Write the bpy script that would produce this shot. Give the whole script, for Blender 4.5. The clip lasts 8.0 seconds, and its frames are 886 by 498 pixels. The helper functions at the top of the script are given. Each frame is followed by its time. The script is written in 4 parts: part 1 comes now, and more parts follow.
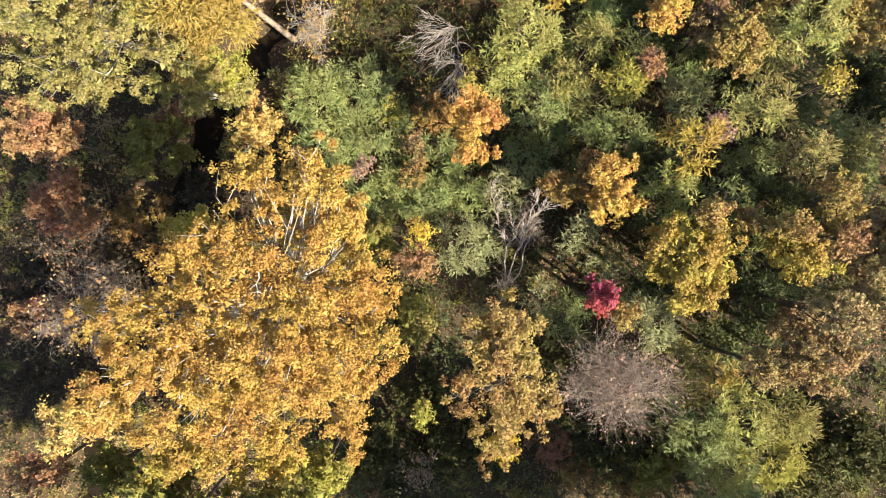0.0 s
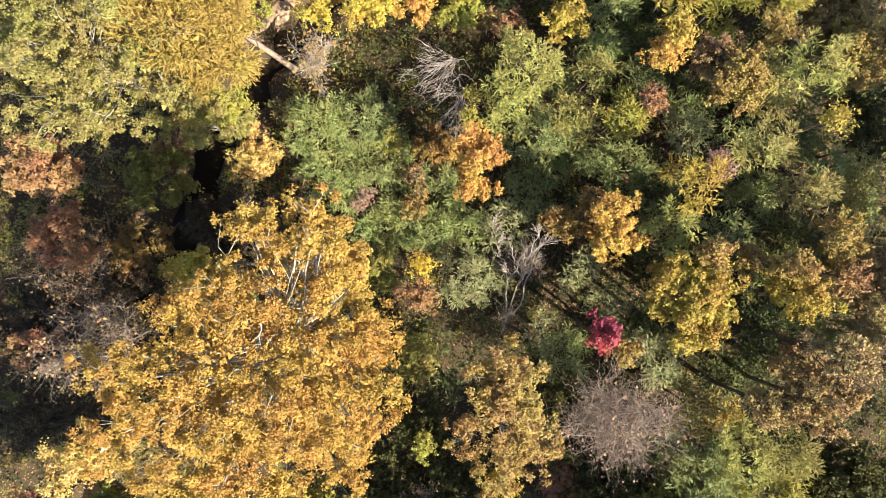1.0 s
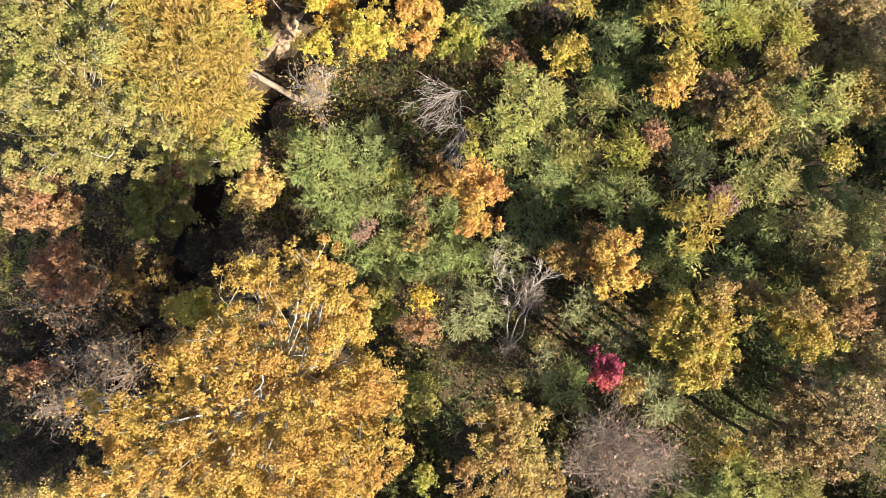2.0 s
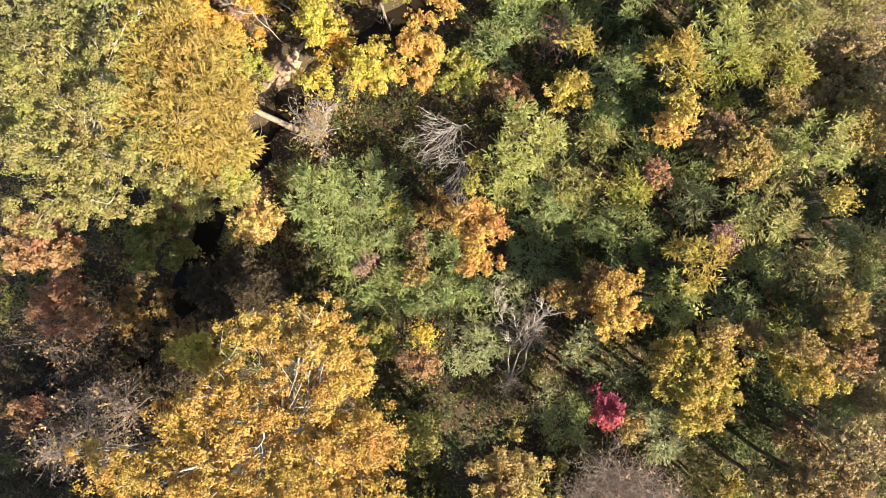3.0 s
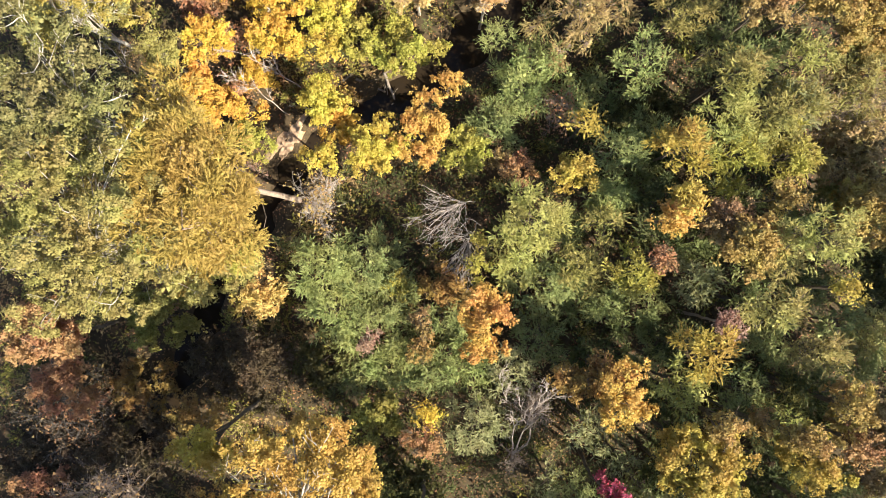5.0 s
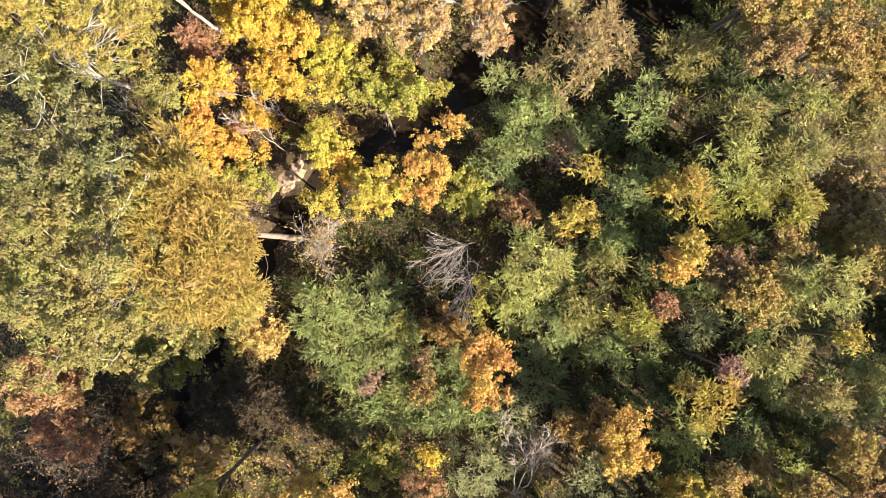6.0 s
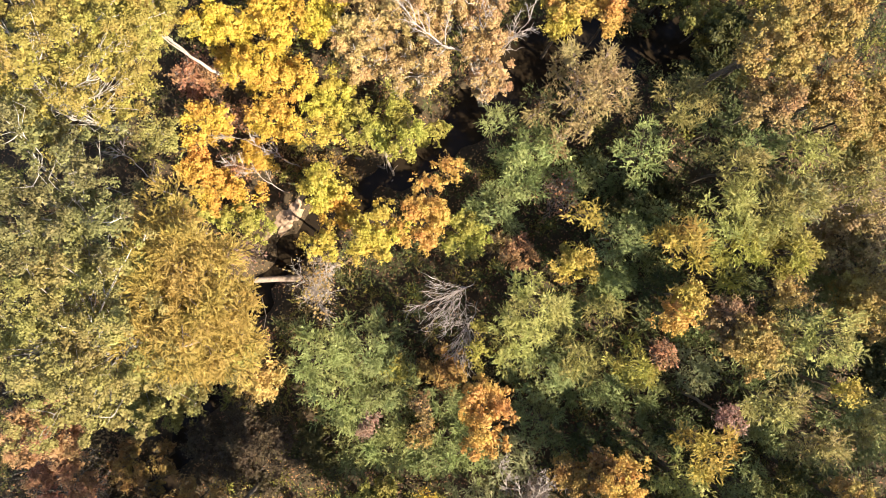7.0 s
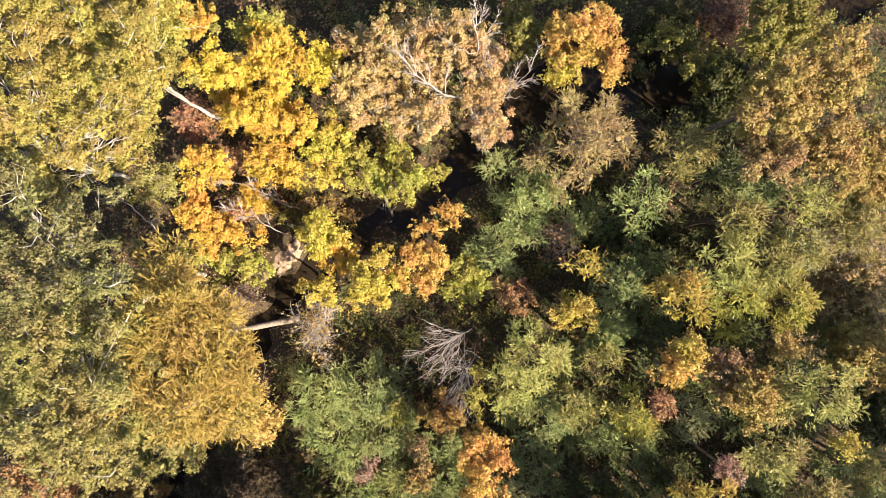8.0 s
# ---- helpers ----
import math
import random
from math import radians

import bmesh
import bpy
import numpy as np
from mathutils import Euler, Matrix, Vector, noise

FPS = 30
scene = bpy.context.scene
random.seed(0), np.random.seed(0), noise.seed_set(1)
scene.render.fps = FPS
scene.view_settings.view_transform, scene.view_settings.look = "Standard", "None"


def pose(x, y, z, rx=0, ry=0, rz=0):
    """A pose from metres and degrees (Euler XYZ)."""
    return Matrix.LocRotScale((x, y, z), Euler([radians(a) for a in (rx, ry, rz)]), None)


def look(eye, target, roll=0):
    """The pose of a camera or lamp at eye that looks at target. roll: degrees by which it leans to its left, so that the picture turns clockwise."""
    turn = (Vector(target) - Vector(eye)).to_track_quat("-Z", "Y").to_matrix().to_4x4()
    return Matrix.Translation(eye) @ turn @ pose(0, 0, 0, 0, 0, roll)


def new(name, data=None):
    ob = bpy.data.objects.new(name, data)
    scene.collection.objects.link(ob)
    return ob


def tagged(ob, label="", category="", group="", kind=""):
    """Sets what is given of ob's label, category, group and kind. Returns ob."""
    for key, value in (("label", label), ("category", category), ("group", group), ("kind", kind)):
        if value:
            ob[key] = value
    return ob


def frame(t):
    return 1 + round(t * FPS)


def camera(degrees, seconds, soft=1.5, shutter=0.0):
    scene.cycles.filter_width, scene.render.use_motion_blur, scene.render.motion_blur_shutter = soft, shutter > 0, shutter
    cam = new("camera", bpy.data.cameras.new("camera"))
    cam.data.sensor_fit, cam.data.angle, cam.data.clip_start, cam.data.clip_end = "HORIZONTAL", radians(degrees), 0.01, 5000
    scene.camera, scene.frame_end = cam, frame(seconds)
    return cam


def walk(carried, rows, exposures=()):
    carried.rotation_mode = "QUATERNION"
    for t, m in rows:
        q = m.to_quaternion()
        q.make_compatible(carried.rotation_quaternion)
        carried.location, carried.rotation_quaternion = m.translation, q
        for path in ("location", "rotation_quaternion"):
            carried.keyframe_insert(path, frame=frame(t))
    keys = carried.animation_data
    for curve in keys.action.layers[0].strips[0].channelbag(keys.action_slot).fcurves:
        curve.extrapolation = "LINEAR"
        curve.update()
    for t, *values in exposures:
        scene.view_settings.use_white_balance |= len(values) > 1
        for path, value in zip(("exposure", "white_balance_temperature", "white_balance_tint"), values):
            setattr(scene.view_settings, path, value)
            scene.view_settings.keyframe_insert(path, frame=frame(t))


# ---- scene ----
cam = camera(64.7, 8.0, soft=0.8)
METRES, EYE, TILT, LEAN, TURN = 30.0, 75.0, -90.0, 0.0, 0.0
ROWS = [
    (0.0, 0.0, 0.0, 0.0, 0.0, 0.0, -0.0),
    (0.5, -0.0049, 0.0011, 0.0552, -0.09, -0.02, -0.02),
    (1.0, -0.011, 0.0039, 0.1065, -0.18, 0.0, -0.05),
    (1.5, -0.015, 0.0063, 0.1574, -0.22, 0.02, -0.07),
    (3.0, -0.0208, 0.0139, 0.3284, -0.25, -0.1, -0.06),
    (3.5, -0.0249, 0.0167, 0.3891, -0.33, -0.11, -0.07),
    (4.0, -0.0298, 0.0197, 0.4489, -0.36, -0.07, -0.12),
    (4.5, -0.0359, 0.0228, 0.5115, -0.38, -0.04, -0.16),
    (6.0, -0.0506, 0.0274, 0.7126, -0.5, -0.02, -0.19),
    (6.5, -0.0558, 0.0286, 0.7821, -0.61, -0.01, -0.2),
    (7.0, -0.0615, 0.0301, 0.8524, -0.89, -0.01, -0.3),
    (7.5, -0.0694, 0.0315, 0.9234, -1.17, 0.02, -0.43),
    (8.0, -0.0754, 0.0316, 0.9962, -1.29, 0.04, -0.51),
]
walk(cam, [(t, pose(0, 0, EYE, TILT, LEAN, TURN) @ pose(METRES * x, METRES * y, METRES * z, 90 + pitch, roll, yaw)) for t, x, y, z, yaw, pitch, roll in ROWS],
     exposures=((0.0, 1.32, 6500, 10), (4.5, 1.37, 6500, 10), (8.0, 1.35, 6750, 16)))

# ---- daylight ----
SUN_ELEVATION, SUN_HEADING = 42.0, -38.0      # heading of the sun seen from the place, degrees from +x
sun_way = Vector((math.cos(radians(SUN_HEADING)) * math.cos(radians(SUN_ELEVATION)),
                  math.sin(radians(SUN_HEADING)) * math.cos(radians(SUN_ELEVATION)),
                  math.sin(radians(SUN_ELEVATION))))
world = bpy.data.worlds.new("sky")
scene.world = world
world.use_nodes = True
sky = world.node_tree.nodes.new("ShaderNodeTexSky")
sky.sky_type, sky.sun_disc = "NISHITA", False
sky.sun_elevation, sky.sun_rotation = radians(SUN_ELEVATION), radians(90 - SUN_HEADING)
world.node_tree.links.new(sky.outputs[0], world.node_tree.nodes["Background"].inputs[0])
world.node_tree.nodes["Background"].inputs[1].default_value = 0.086
sun_data = bpy.data.lights.new("sun", "SUN")
sun_data.energy, sun_data.angle, sun_data.color = 5.25, radians(0.55), (1.0, 0.897, 0.71)
sun = new("sun", sun_data)
sun.matrix_world = look(sun_way * 200, (0, 0, 0))


# ---- materials ----
def nodes_of(name):
    m = bpy.data.materials.new(name)
    m.use_nodes = True
    return m, m.node_tree.nodes, m.node_tree.links


def ramp_of(nodes, colours):
    ramp = nodes.new("ShaderNodeValToRGB")
    e = ramp.color_ramp.elements
    for i, c in enumerate(colours):
        at = i / (len(colours) - 1)
        k = e[0] if i == 0 else e[1] if i == 1 else e.new(at)
        k.position, k.color = at, (*c, 1)
    return ramp


def leaf_material(name, colours, glow=0.22, patch=1.3, drift=0.022):
    """Leaves: each one its own shade, with patches of one shade through the crown; thin enough to let light through."""
    m, nodes, links = nodes_of(name)
    bsdf = nodes["Principled BSDF"]
    geo, place, info = nodes.new("ShaderNodeNewGeometry"), nodes.new("ShaderNodeTexCoord"), nodes.new("ShaderNodeObjectInfo")
    patchy = nodes.new("ShaderNodeTexNoise")
    patchy.inputs["Scale"].default_value, patchy.inputs["Detail"].default_value = patch, 3
    links.new(place.outputs["Object"], patchy.inputs["Vector"])
    spread = nodes.new("ShaderNodeMapRange")
    spread.inputs["From Min"].default_value, spread.inputs["From Max"].default_value = 0.3, 0.7
    links.new(patchy.outputs["Fac"], spread.inputs["Value"])
    both = nodes.new("ShaderNodeMix")
    both.inputs["Factor"].default_value = 0.55
    links.new(geo.outputs["Random Per Island"], both.inputs[2])
    links.new(spread.outputs[0], both.inputs[3])
    ramp = ramp_of(nodes, colours)
    links.new(both.outputs[0], ramp.inputs[0])
    hue = nodes.new("ShaderNodeHueSaturation")
    shift = nodes.new("ShaderNodeMapRange")
    shift.inputs["To Min"].default_value, shift.inputs["To Max"].default_value = 0.492, 0.508
    links.new(info.outputs["Random"], shift.inputs["Value"])
    hue.inputs["Saturation"].default_value = 0.97
    turning, drifted, total = nodes.new("ShaderNodeTexNoise"), nodes.new("ShaderNodeMapRange"), nodes.new("ShaderNodeMath")
    turning.inputs["Scale"].default_value, turning.inputs["Detail"].default_value = 0.33, 4
    links.new(place.outputs["Object"], turning.inputs["Vector"])
    drifted.inputs["From Min"].default_value, drifted.inputs["From Max"].default_value = 0.34, 0.66
    drifted.inputs["To Min"].default_value, drifted.inputs["To Max"].default_value = -drift, drift
    links.new(turning.outputs["Fac"], drifted.inputs["Value"])
    links.new(shift.outputs[0], total.inputs[0])
    links.new(drifted.outputs[0], total.inputs[1])
    links.new(total.outputs[0], hue.inputs["Hue"])
    links.new(ramp.outputs[0], hue.inputs["Color"])
    links.new(hue.outputs[0], bsdf.inputs["Base Color"])
    bsdf.inputs["Roughness"].default_value = 0.6
    bsdf.inputs["Specular IOR Level"].default_value = 0.2
    thin = nodes.new("ShaderNodeBsdfTranslucent")
    links.new(hue.outputs[0], thin.inputs["Color"])
    mix = nodes.new("ShaderNodeMixShader")
    mix.inputs[0].default_value = glow
    links.new(bsdf.outputs[0], mix.inputs[1])
    links.new(thin.outputs[0], mix.inputs[2])
    links.new(mix.outputs[0], nodes["Material Output"].inputs[0])
    return m


def bark_material(name, dark, pale, scale, patches=0.5):
    m, nodes, links = nodes_of(name)
    bsdf = nodes["Principled BSDF"]
    place = nodes.new("ShaderNodeTexCoord")
    fine, broad = nodes.new("ShaderNodeTexNoise"), nodes.new("ShaderNodeTexNoise")
    fine.inputs["Scale"].default_value, fine.inputs["Detail"].default_value = scale, 6
    broad.inputs["Scale"].default_value, broad.inputs["Detail"].default_value = scale * 0.22, 2
    links.new(place.outputs["Object"], fine.inputs["Vector"])
    links.new(place.outputs["Object"], broad.inputs["Vector"])
    both = nodes.new("ShaderNodeMix")
    both.inputs["Factor"].default_value = patches
    links.new(fine.outputs["Fac"], both.inputs[2])
    links.new(broad.outputs["Fac"], both.inputs[3])
    spread = nodes.new("ShaderNodeMapRange")
    spread.inputs["From Min"].default_value, spread.inputs["From Max"].default_value = 0.33, 0.62
    links.new(both.outputs[0], spread.inputs["Value"])
    ramp = ramp_of(nodes, (dark, pale))
    links.new(spread.outputs[0], ramp.inputs[0])
    links.new(ramp.outputs[0], bsdf.inputs["Base Color"])
    bump = nodes.new("ShaderNodeBump")
    bump.inputs["Strength"].default_value, bump.inputs["Distance"].default_value = 0.6, 0.03
    links.new(fine.outputs["Fac"], bump.inputs["Height"])
    links.new(bump.outputs[0], bsdf.inputs["Normal"])
    bsdf.inputs["Roughness"].default_value = 0.85
    return m


def ground_material():
    m, nodes, links = nodes_of("forest_floor")
    bsdf = nodes["Principled BSDF"]
    place = nodes.new("ShaderNodeTexCoord")
    fine, broad = nodes.new("ShaderNodeTexNoise"), nodes.new("ShaderNodeTexNoise")
    fine.inputs["Scale"].default_value, fine.inputs["Detail"].default_value = 4.0, 8
    broad.inputs["Scale"].default_value, broad.inputs["Detail"].default_value = 0.16, 4
    links.new(place.outputs["Object"], fine.inputs["Vector"])
    links.new(place.outputs["Object"], broad.inputs["Vector"])
    litter = ramp_of(nodes, ((0.022, 0.014, 0.009), (0.07, 0.042, 0.023), (0.17, 0.105, 0.06)))
    links.new(fine.outputs["Fac"], litter.inputs[0])
    soil = ramp_of(nodes, ((0.035, 0.026, 0.016), (0.075, 0.066, 0.026)))
    links.new(fine.outputs["Fac"], soil.inputs[0])
    mix = nodes.new("ShaderNodeMix")
    mix.data_type = "RGBA"
    links.new(broad.outputs["Fac"], mix.inputs[0])
    links.new(litter.outputs[0], mix.inputs[6])
    links.new(soil.outputs[0], mix.inputs[7])
    links.new(mix.outputs[2], bsdf.inputs["Base Color"])
    bump = nodes.new("ShaderNodeBump")
    bump.inputs["Strength"].default_value, bump.inputs["Distance"].default_value = 0.8, 0.08
    links.new(fine.outputs["Fac"], bump.inputs["Height"])
    links.new(bump.outputs[0], bsdf.inputs["Normal"])
    bsdf.inputs["Roughness"].default_value = 0.95
    return m


def water_material():
    m, nodes, links = nodes_of("creek_water")
    bsdf = nodes["Principled BSDF"]
    wave, bump = nodes.new("ShaderNodeTexNoise"), nodes.new("ShaderNodeBump")
    wave.inputs["Scale"].default_value, wave.inputs["Detail"].default_value = 1.6, 3
    bump.inputs["Strength"].default_value, bump.inputs["Distance"].default_value = 0.25, 0.04
    place = nodes.new("ShaderNodeTexCoord")
    links.new(place.outputs["Object"], wave.inputs["Vector"])
    links.new(wave.outputs["Fac"], bump.inputs["Height"])
    links.new(bump.outputs[0], bsdf.inputs["Normal"])
    bsdf.inputs["Base Color"].default_value = (0.022, 0.016, 0.010, 1)
    bsdf.inputs["Specular IOR Level"].default_value = 0.22
    bsdf.inputs["Roughness"].default_value = 0.12
    bsdf.inputs["IOR"].default_value = 1.33
    return m


GROUND, WATER = ground_material(), water_material()
SAND = bark_material("creek_sand", (0.25, 0.165, 0.105), (0.48, 0.35, 0.24), 3.0)
BARK_PALE = bark_material("pale_mottled_bark", (0.22, 0.19, 0.15), (0.56, 0.52, 0.46), 2.2, 0.6)
BARK_GREY = bark_material("grey_bark", (0.10, 0.08, 0.06), (0.28, 0.24, 0.20), 6.0)
BARK_TAN = bark_material("weathered_trunk", (0.20, 0.145, 0.11), (0.40, 0.315, 0.25), 5.0)
BARK_DARK = bark_material("dark_bark", (0.05, 0.04, 0.03), (0.14, 0.11, 0.08), 6.0)
DEAD_WOOD = bark_material("bleached_deadwood", (0.22, 0.18, 0.155), (0.50, 0.44, 0.395), 7.0)
TWIG_MAUVE = bark_material("mauve_twigs", (0.17, 0.125, 0.098), (0.38, 0.30, 0.245), 8.0)

LEAVES = {
    "gold": leaf_material("gold_leaves", ((0.235, 0.134, 0.032), (0.46, 0.274, 0.06), (0.60, 0.385, 0.102)), drift=0.014),
    "tan_gold": leaf_material("tan_gold_leaves", ((0.19, 0.13, 0.036), (0.37, 0.258, 0.075), (0.52, 0.385, 0.14))),
    "beige": leaf_material("beige_leaves", ((0.17, 0.115, 0.042), (0.34, 0.235, 0.088), (0.49, 0.36, 0.16))),
    "pale_tan": leaf_material("pale_tan_leaves", ((0.24, 0.155, 0.065), (0.48, 0.325, 0.13), (0.64, 0.48, 0.22))),
    "cream": leaf_material("cream_leaves", ((0.34, 0.22, 0.05), (0.58, 0.42, 0.12), (0.70, 0.56, 0.22))),
    "olive": leaf_material("olive_leaves", ((0.10, 0.10, 0.02), (0.24, 0.22, 0.05), (0.40, 0.33, 0.09))),
    "olive_gold": leaf_material("olive_gold_leaves", ((0.25, 0.18, 0.03), (0.42, 0.315, 0.06), (0.56, 0.43, 0.11))),
    "grey_olive": leaf_material("grey_olive_leaves", ((0.14, 0.128, 0.04), (0.29, 0.258, 0.075), (0.45, 0.395, 0.14))),
    "mustard": leaf_material("mustard_leaves", ((0.205, 0.14, 0.03), (0.375, 0.27, 0.06), (0.525, 0.395, 0.115)), drift=0.012),
    "red": leaf_material("red_leaves", ((0.22, 0.03, 0.04), (0.42, 0.07, 0.09), (0.55, 0.17, 0.17))),
    "orange": leaf_material("orange_leaves", ((0.30, 0.168, 0.04), (0.55, 0.32, 0.076), (0.68, 0.445, 0.138))),
    "amber": leaf_material("amber_leaves", ((0.36, 0.20, 0.03), (0.59, 0.36, 0.055), (0.70, 0.48, 0.11))),
    "yellow": leaf_material("yellow_leaves", ((0.36, 0.235, 0.025), (0.58, 0.405, 0.05), (0.70, 0.525, 0.10))),
    "olive_yellow": leaf_material("olive_yellow_leaves", ((0.30, 0.23, 0.03), (0.48, 0.39, 0.06), (0.62, 0.52, 0.12))),
    "lime": leaf_material("lime_leaves", ((0.19, 0.183, 0.033), (0.36, 0.34, 0.063), (0.52, 0.475, 0.13))),
    "green": leaf_material("green_leaves", ((0.10, 0.13, 0.045), (0.25, 0.285, 0.10), (0.42, 0.44, 0.18))),
    # the green leaves again, darkened so that gaps between crowns read as shade
    "shade_darkened_green": leaf_material("shade_darkened_green_leaves", ((0.035, 0.045, 0.018), (0.085, 0.10, 0.034), (0.18, 0.195, 0.07))),
    "bright_green": leaf_material("bright_green_leaves", ((0.12, 0.165, 0.048), (0.295, 0.34, 0.112), (0.47, 0.50, 0.195))),
    "grey_green": leaf_material("grey_green_leaves", ((0.15, 0.17, 0.07), (0.30, 0.31, 0.14), (0.48, 0.46, 0.24))),
    "pale_green": leaf_material("pale_green_leaves", ((0.20, 0.20, 0.05), (0.38, 0.38, 0.105), (0.52, 0.505, 0.18))),
    # near-black green: shade between the crowns is worked into the leaf colour
    "dark": leaf_material("shade_darkened_leaves", ((0.03, 0.036, 0.012), (0.075, 0.075, 0.022), (0.15, 0.135, 0.04))),
    # brown leaves with the sycamore's deep shade put into their colour
    "shade_umber": leaf_material("shade_umber_leaves", ((0.035, 0.027, 0.018), (0.085, 0.064, 0.036), (0.16, 0.122, 0.066))),
    "dull_olive": leaf_material("dull_olive_leaves", ((0.095, 0.092, 0.035), (0.21, 0.195, 0.07), (0.34, 0.305, 0.125))),
    "yellow_olive": leaf_material("yellow_olive_leaves", ((0.165, 0.14, 0.03), (0.33, 0.28, 0.06), (0.50, 0.42, 0.115))),
    "bronze": leaf_material("bronze_leaves", ((0.18, 0.10, 0.03), (0.33, 0.21, 0.06), (0.46, 0.32, 0.10))),
    "rust": leaf_material("rust_leaves", ((0.20, 0.095, 0.042), (0.38, 0.205, 0.095), (0.52, 0.32, 0.165))),
    "brown": leaf_material("brown_leaves", ((0.18, 0.12, 0.05), (0.36, 0.25, 0.11), (0.52, 0.40, 0.19))),
    "olive_brown": leaf_material("olive_brown_leaves", ((0.19, 0.16, 0.045), (0.35, 0.31, 0.10), (0.50, 0.46, 0.19))),
    "pink": leaf_material("pinkish_leaves", ((0.22, 0.12, 0.09), (0.36, 0.22, 0.16), (0.46, 0.31, 0.23))),
}


# ---- mesh helpers ----
def mesh_of(name, verts, faces, material, smooth=False):
    """A mesh of faces that all have the same number of corners."""
    me = bpy.data.meshes.new(name)
    n, (q, k) = len(verts), np.shape(faces)
    me.vertices.add(n)
    me.vertices.foreach_set("co", np.asarray(verts, dtype=np.float32).ravel())
    me.loops.add(k * q)
    me.loops.foreach_set("vertex_index", np.asarray(faces, dtype=np.int32).ravel())
    me.polygons.add(q)
    me.polygons.foreach_set("loop_start", np.arange(0, k * q, k, dtype=np.int32))
    me.polygons.foreach_set("use_smooth", np.full(q, smooth))
    me.materials.append(material)
    me.update(calc_edges=True)
    me.validate()
    return me


def unit(v):
    return v / np.maximum(np.linalg.norm(v, axis=-1, keepdims=True), 1e-6)


def tubes(paths, radii, sides):
    """Tapered tubes along paths of equal point counts: paths (n, k, 3), radii (n, k)."""
    paths, radii = np.asarray(paths, float), np.asarray(radii, float)
    n, k, _ = paths.shape
    way = unit(np.gradient(paths, axis=1))
    ref = np.where(np.abs(way[:, :1, 2:3]) > 0.8, np.array([1.0, 0, 0]), np.array([0, 0, 1.0]))
    a = unit(np.cross(way, np.broadcast_to(ref, way.shape)))
    b = np.cross(way, a)
    ang = np.arange(sides) * 2 * np.pi / sides
    ring = a[:, :, None, :] * np.cos(ang)[None, None, :, None] + b[:, :, None, :] * np.sin(ang)[None, None, :, None]
    verts = (paths[:, :, None, :] + ring * radii[:, :, None, None]).reshape(-1, 3)
    i, j, s = np.meshgrid(np.arange(n), np.arange(k - 1), np.arange(sides), indexing="ij")
    s2 = (s + 1) % sides
    at = lambda jj, ss: (i * k + jj) * sides + ss
    quads = np.stack([at(j, s), at(j, s2), at(j + 1, s2), at(j + 1, s)], axis=-1).reshape(-1, 4)
    return verts, quads


def joined(pieces):
    verts, quads, n = [], [], 0
    for v, q in pieces:
        verts.append(v)
        quads.append(q + n)
        n += len(v)
    return np.concatenate(verts), np.concatenate(quads)


def leaf_faces(rng, centres, along, length, width, facing=(0, 0, 0.8)):
    """One small leaf at each centre, pointing along, its face turned roughly to facing."""
    n = len(centres)
    along = unit(along)
    up = unit(rng.normal(0, 0.34, (n, 3)) + np.asarray(facing))
    side = unit(np.cross(along, up))
    size = rng.uniform(0.6, 1.3, (n, 1))
    a, b = along * length * 0.5 * size, side * width * 0.5 * size
    skew = rng.uniform(-0.5, 0.5, (n, 1))
    verts = np.stack([centres - a * 0.7 + b * (1 - skew), centres + a * 1.2, centres - a * (0.7 - skew) - b], axis=1).reshape(-1, 3)
    return verts, np.arange(3 * n).reshape(n, 3)


def bent(rng, a, b, k, sag=0.0, wobble=0.06):
    """Gently crooked lines from points a to points b, k points each."""
    a, b = np.atleast_2d(a), np.atleast_2d(b)
    t = np.linspace(0, 1, k)[None, :, None]
    size = np.linalg.norm(b - a, axis=1)[:, None, None]
    p = a[:, None] + (b - a)[:, None] * t
    arch = np.sin(np.pi * t)
    p = p + rng.normal(0, wobble, (len(a), 1, 3)) * size * arch + rng.normal(0, wobble * 0.35, (len(a), k, 3)) * size * arch
    p[:, :, 2] += (sag * size[:, :, 0] * arch[:, :, 0])
    return p


def part(name, mesh, parent, label=""):
    ob = new(name, mesh)
    ob.parent = parent
    return tagged(ob, label)


# ---- trees ----
counter = [0]


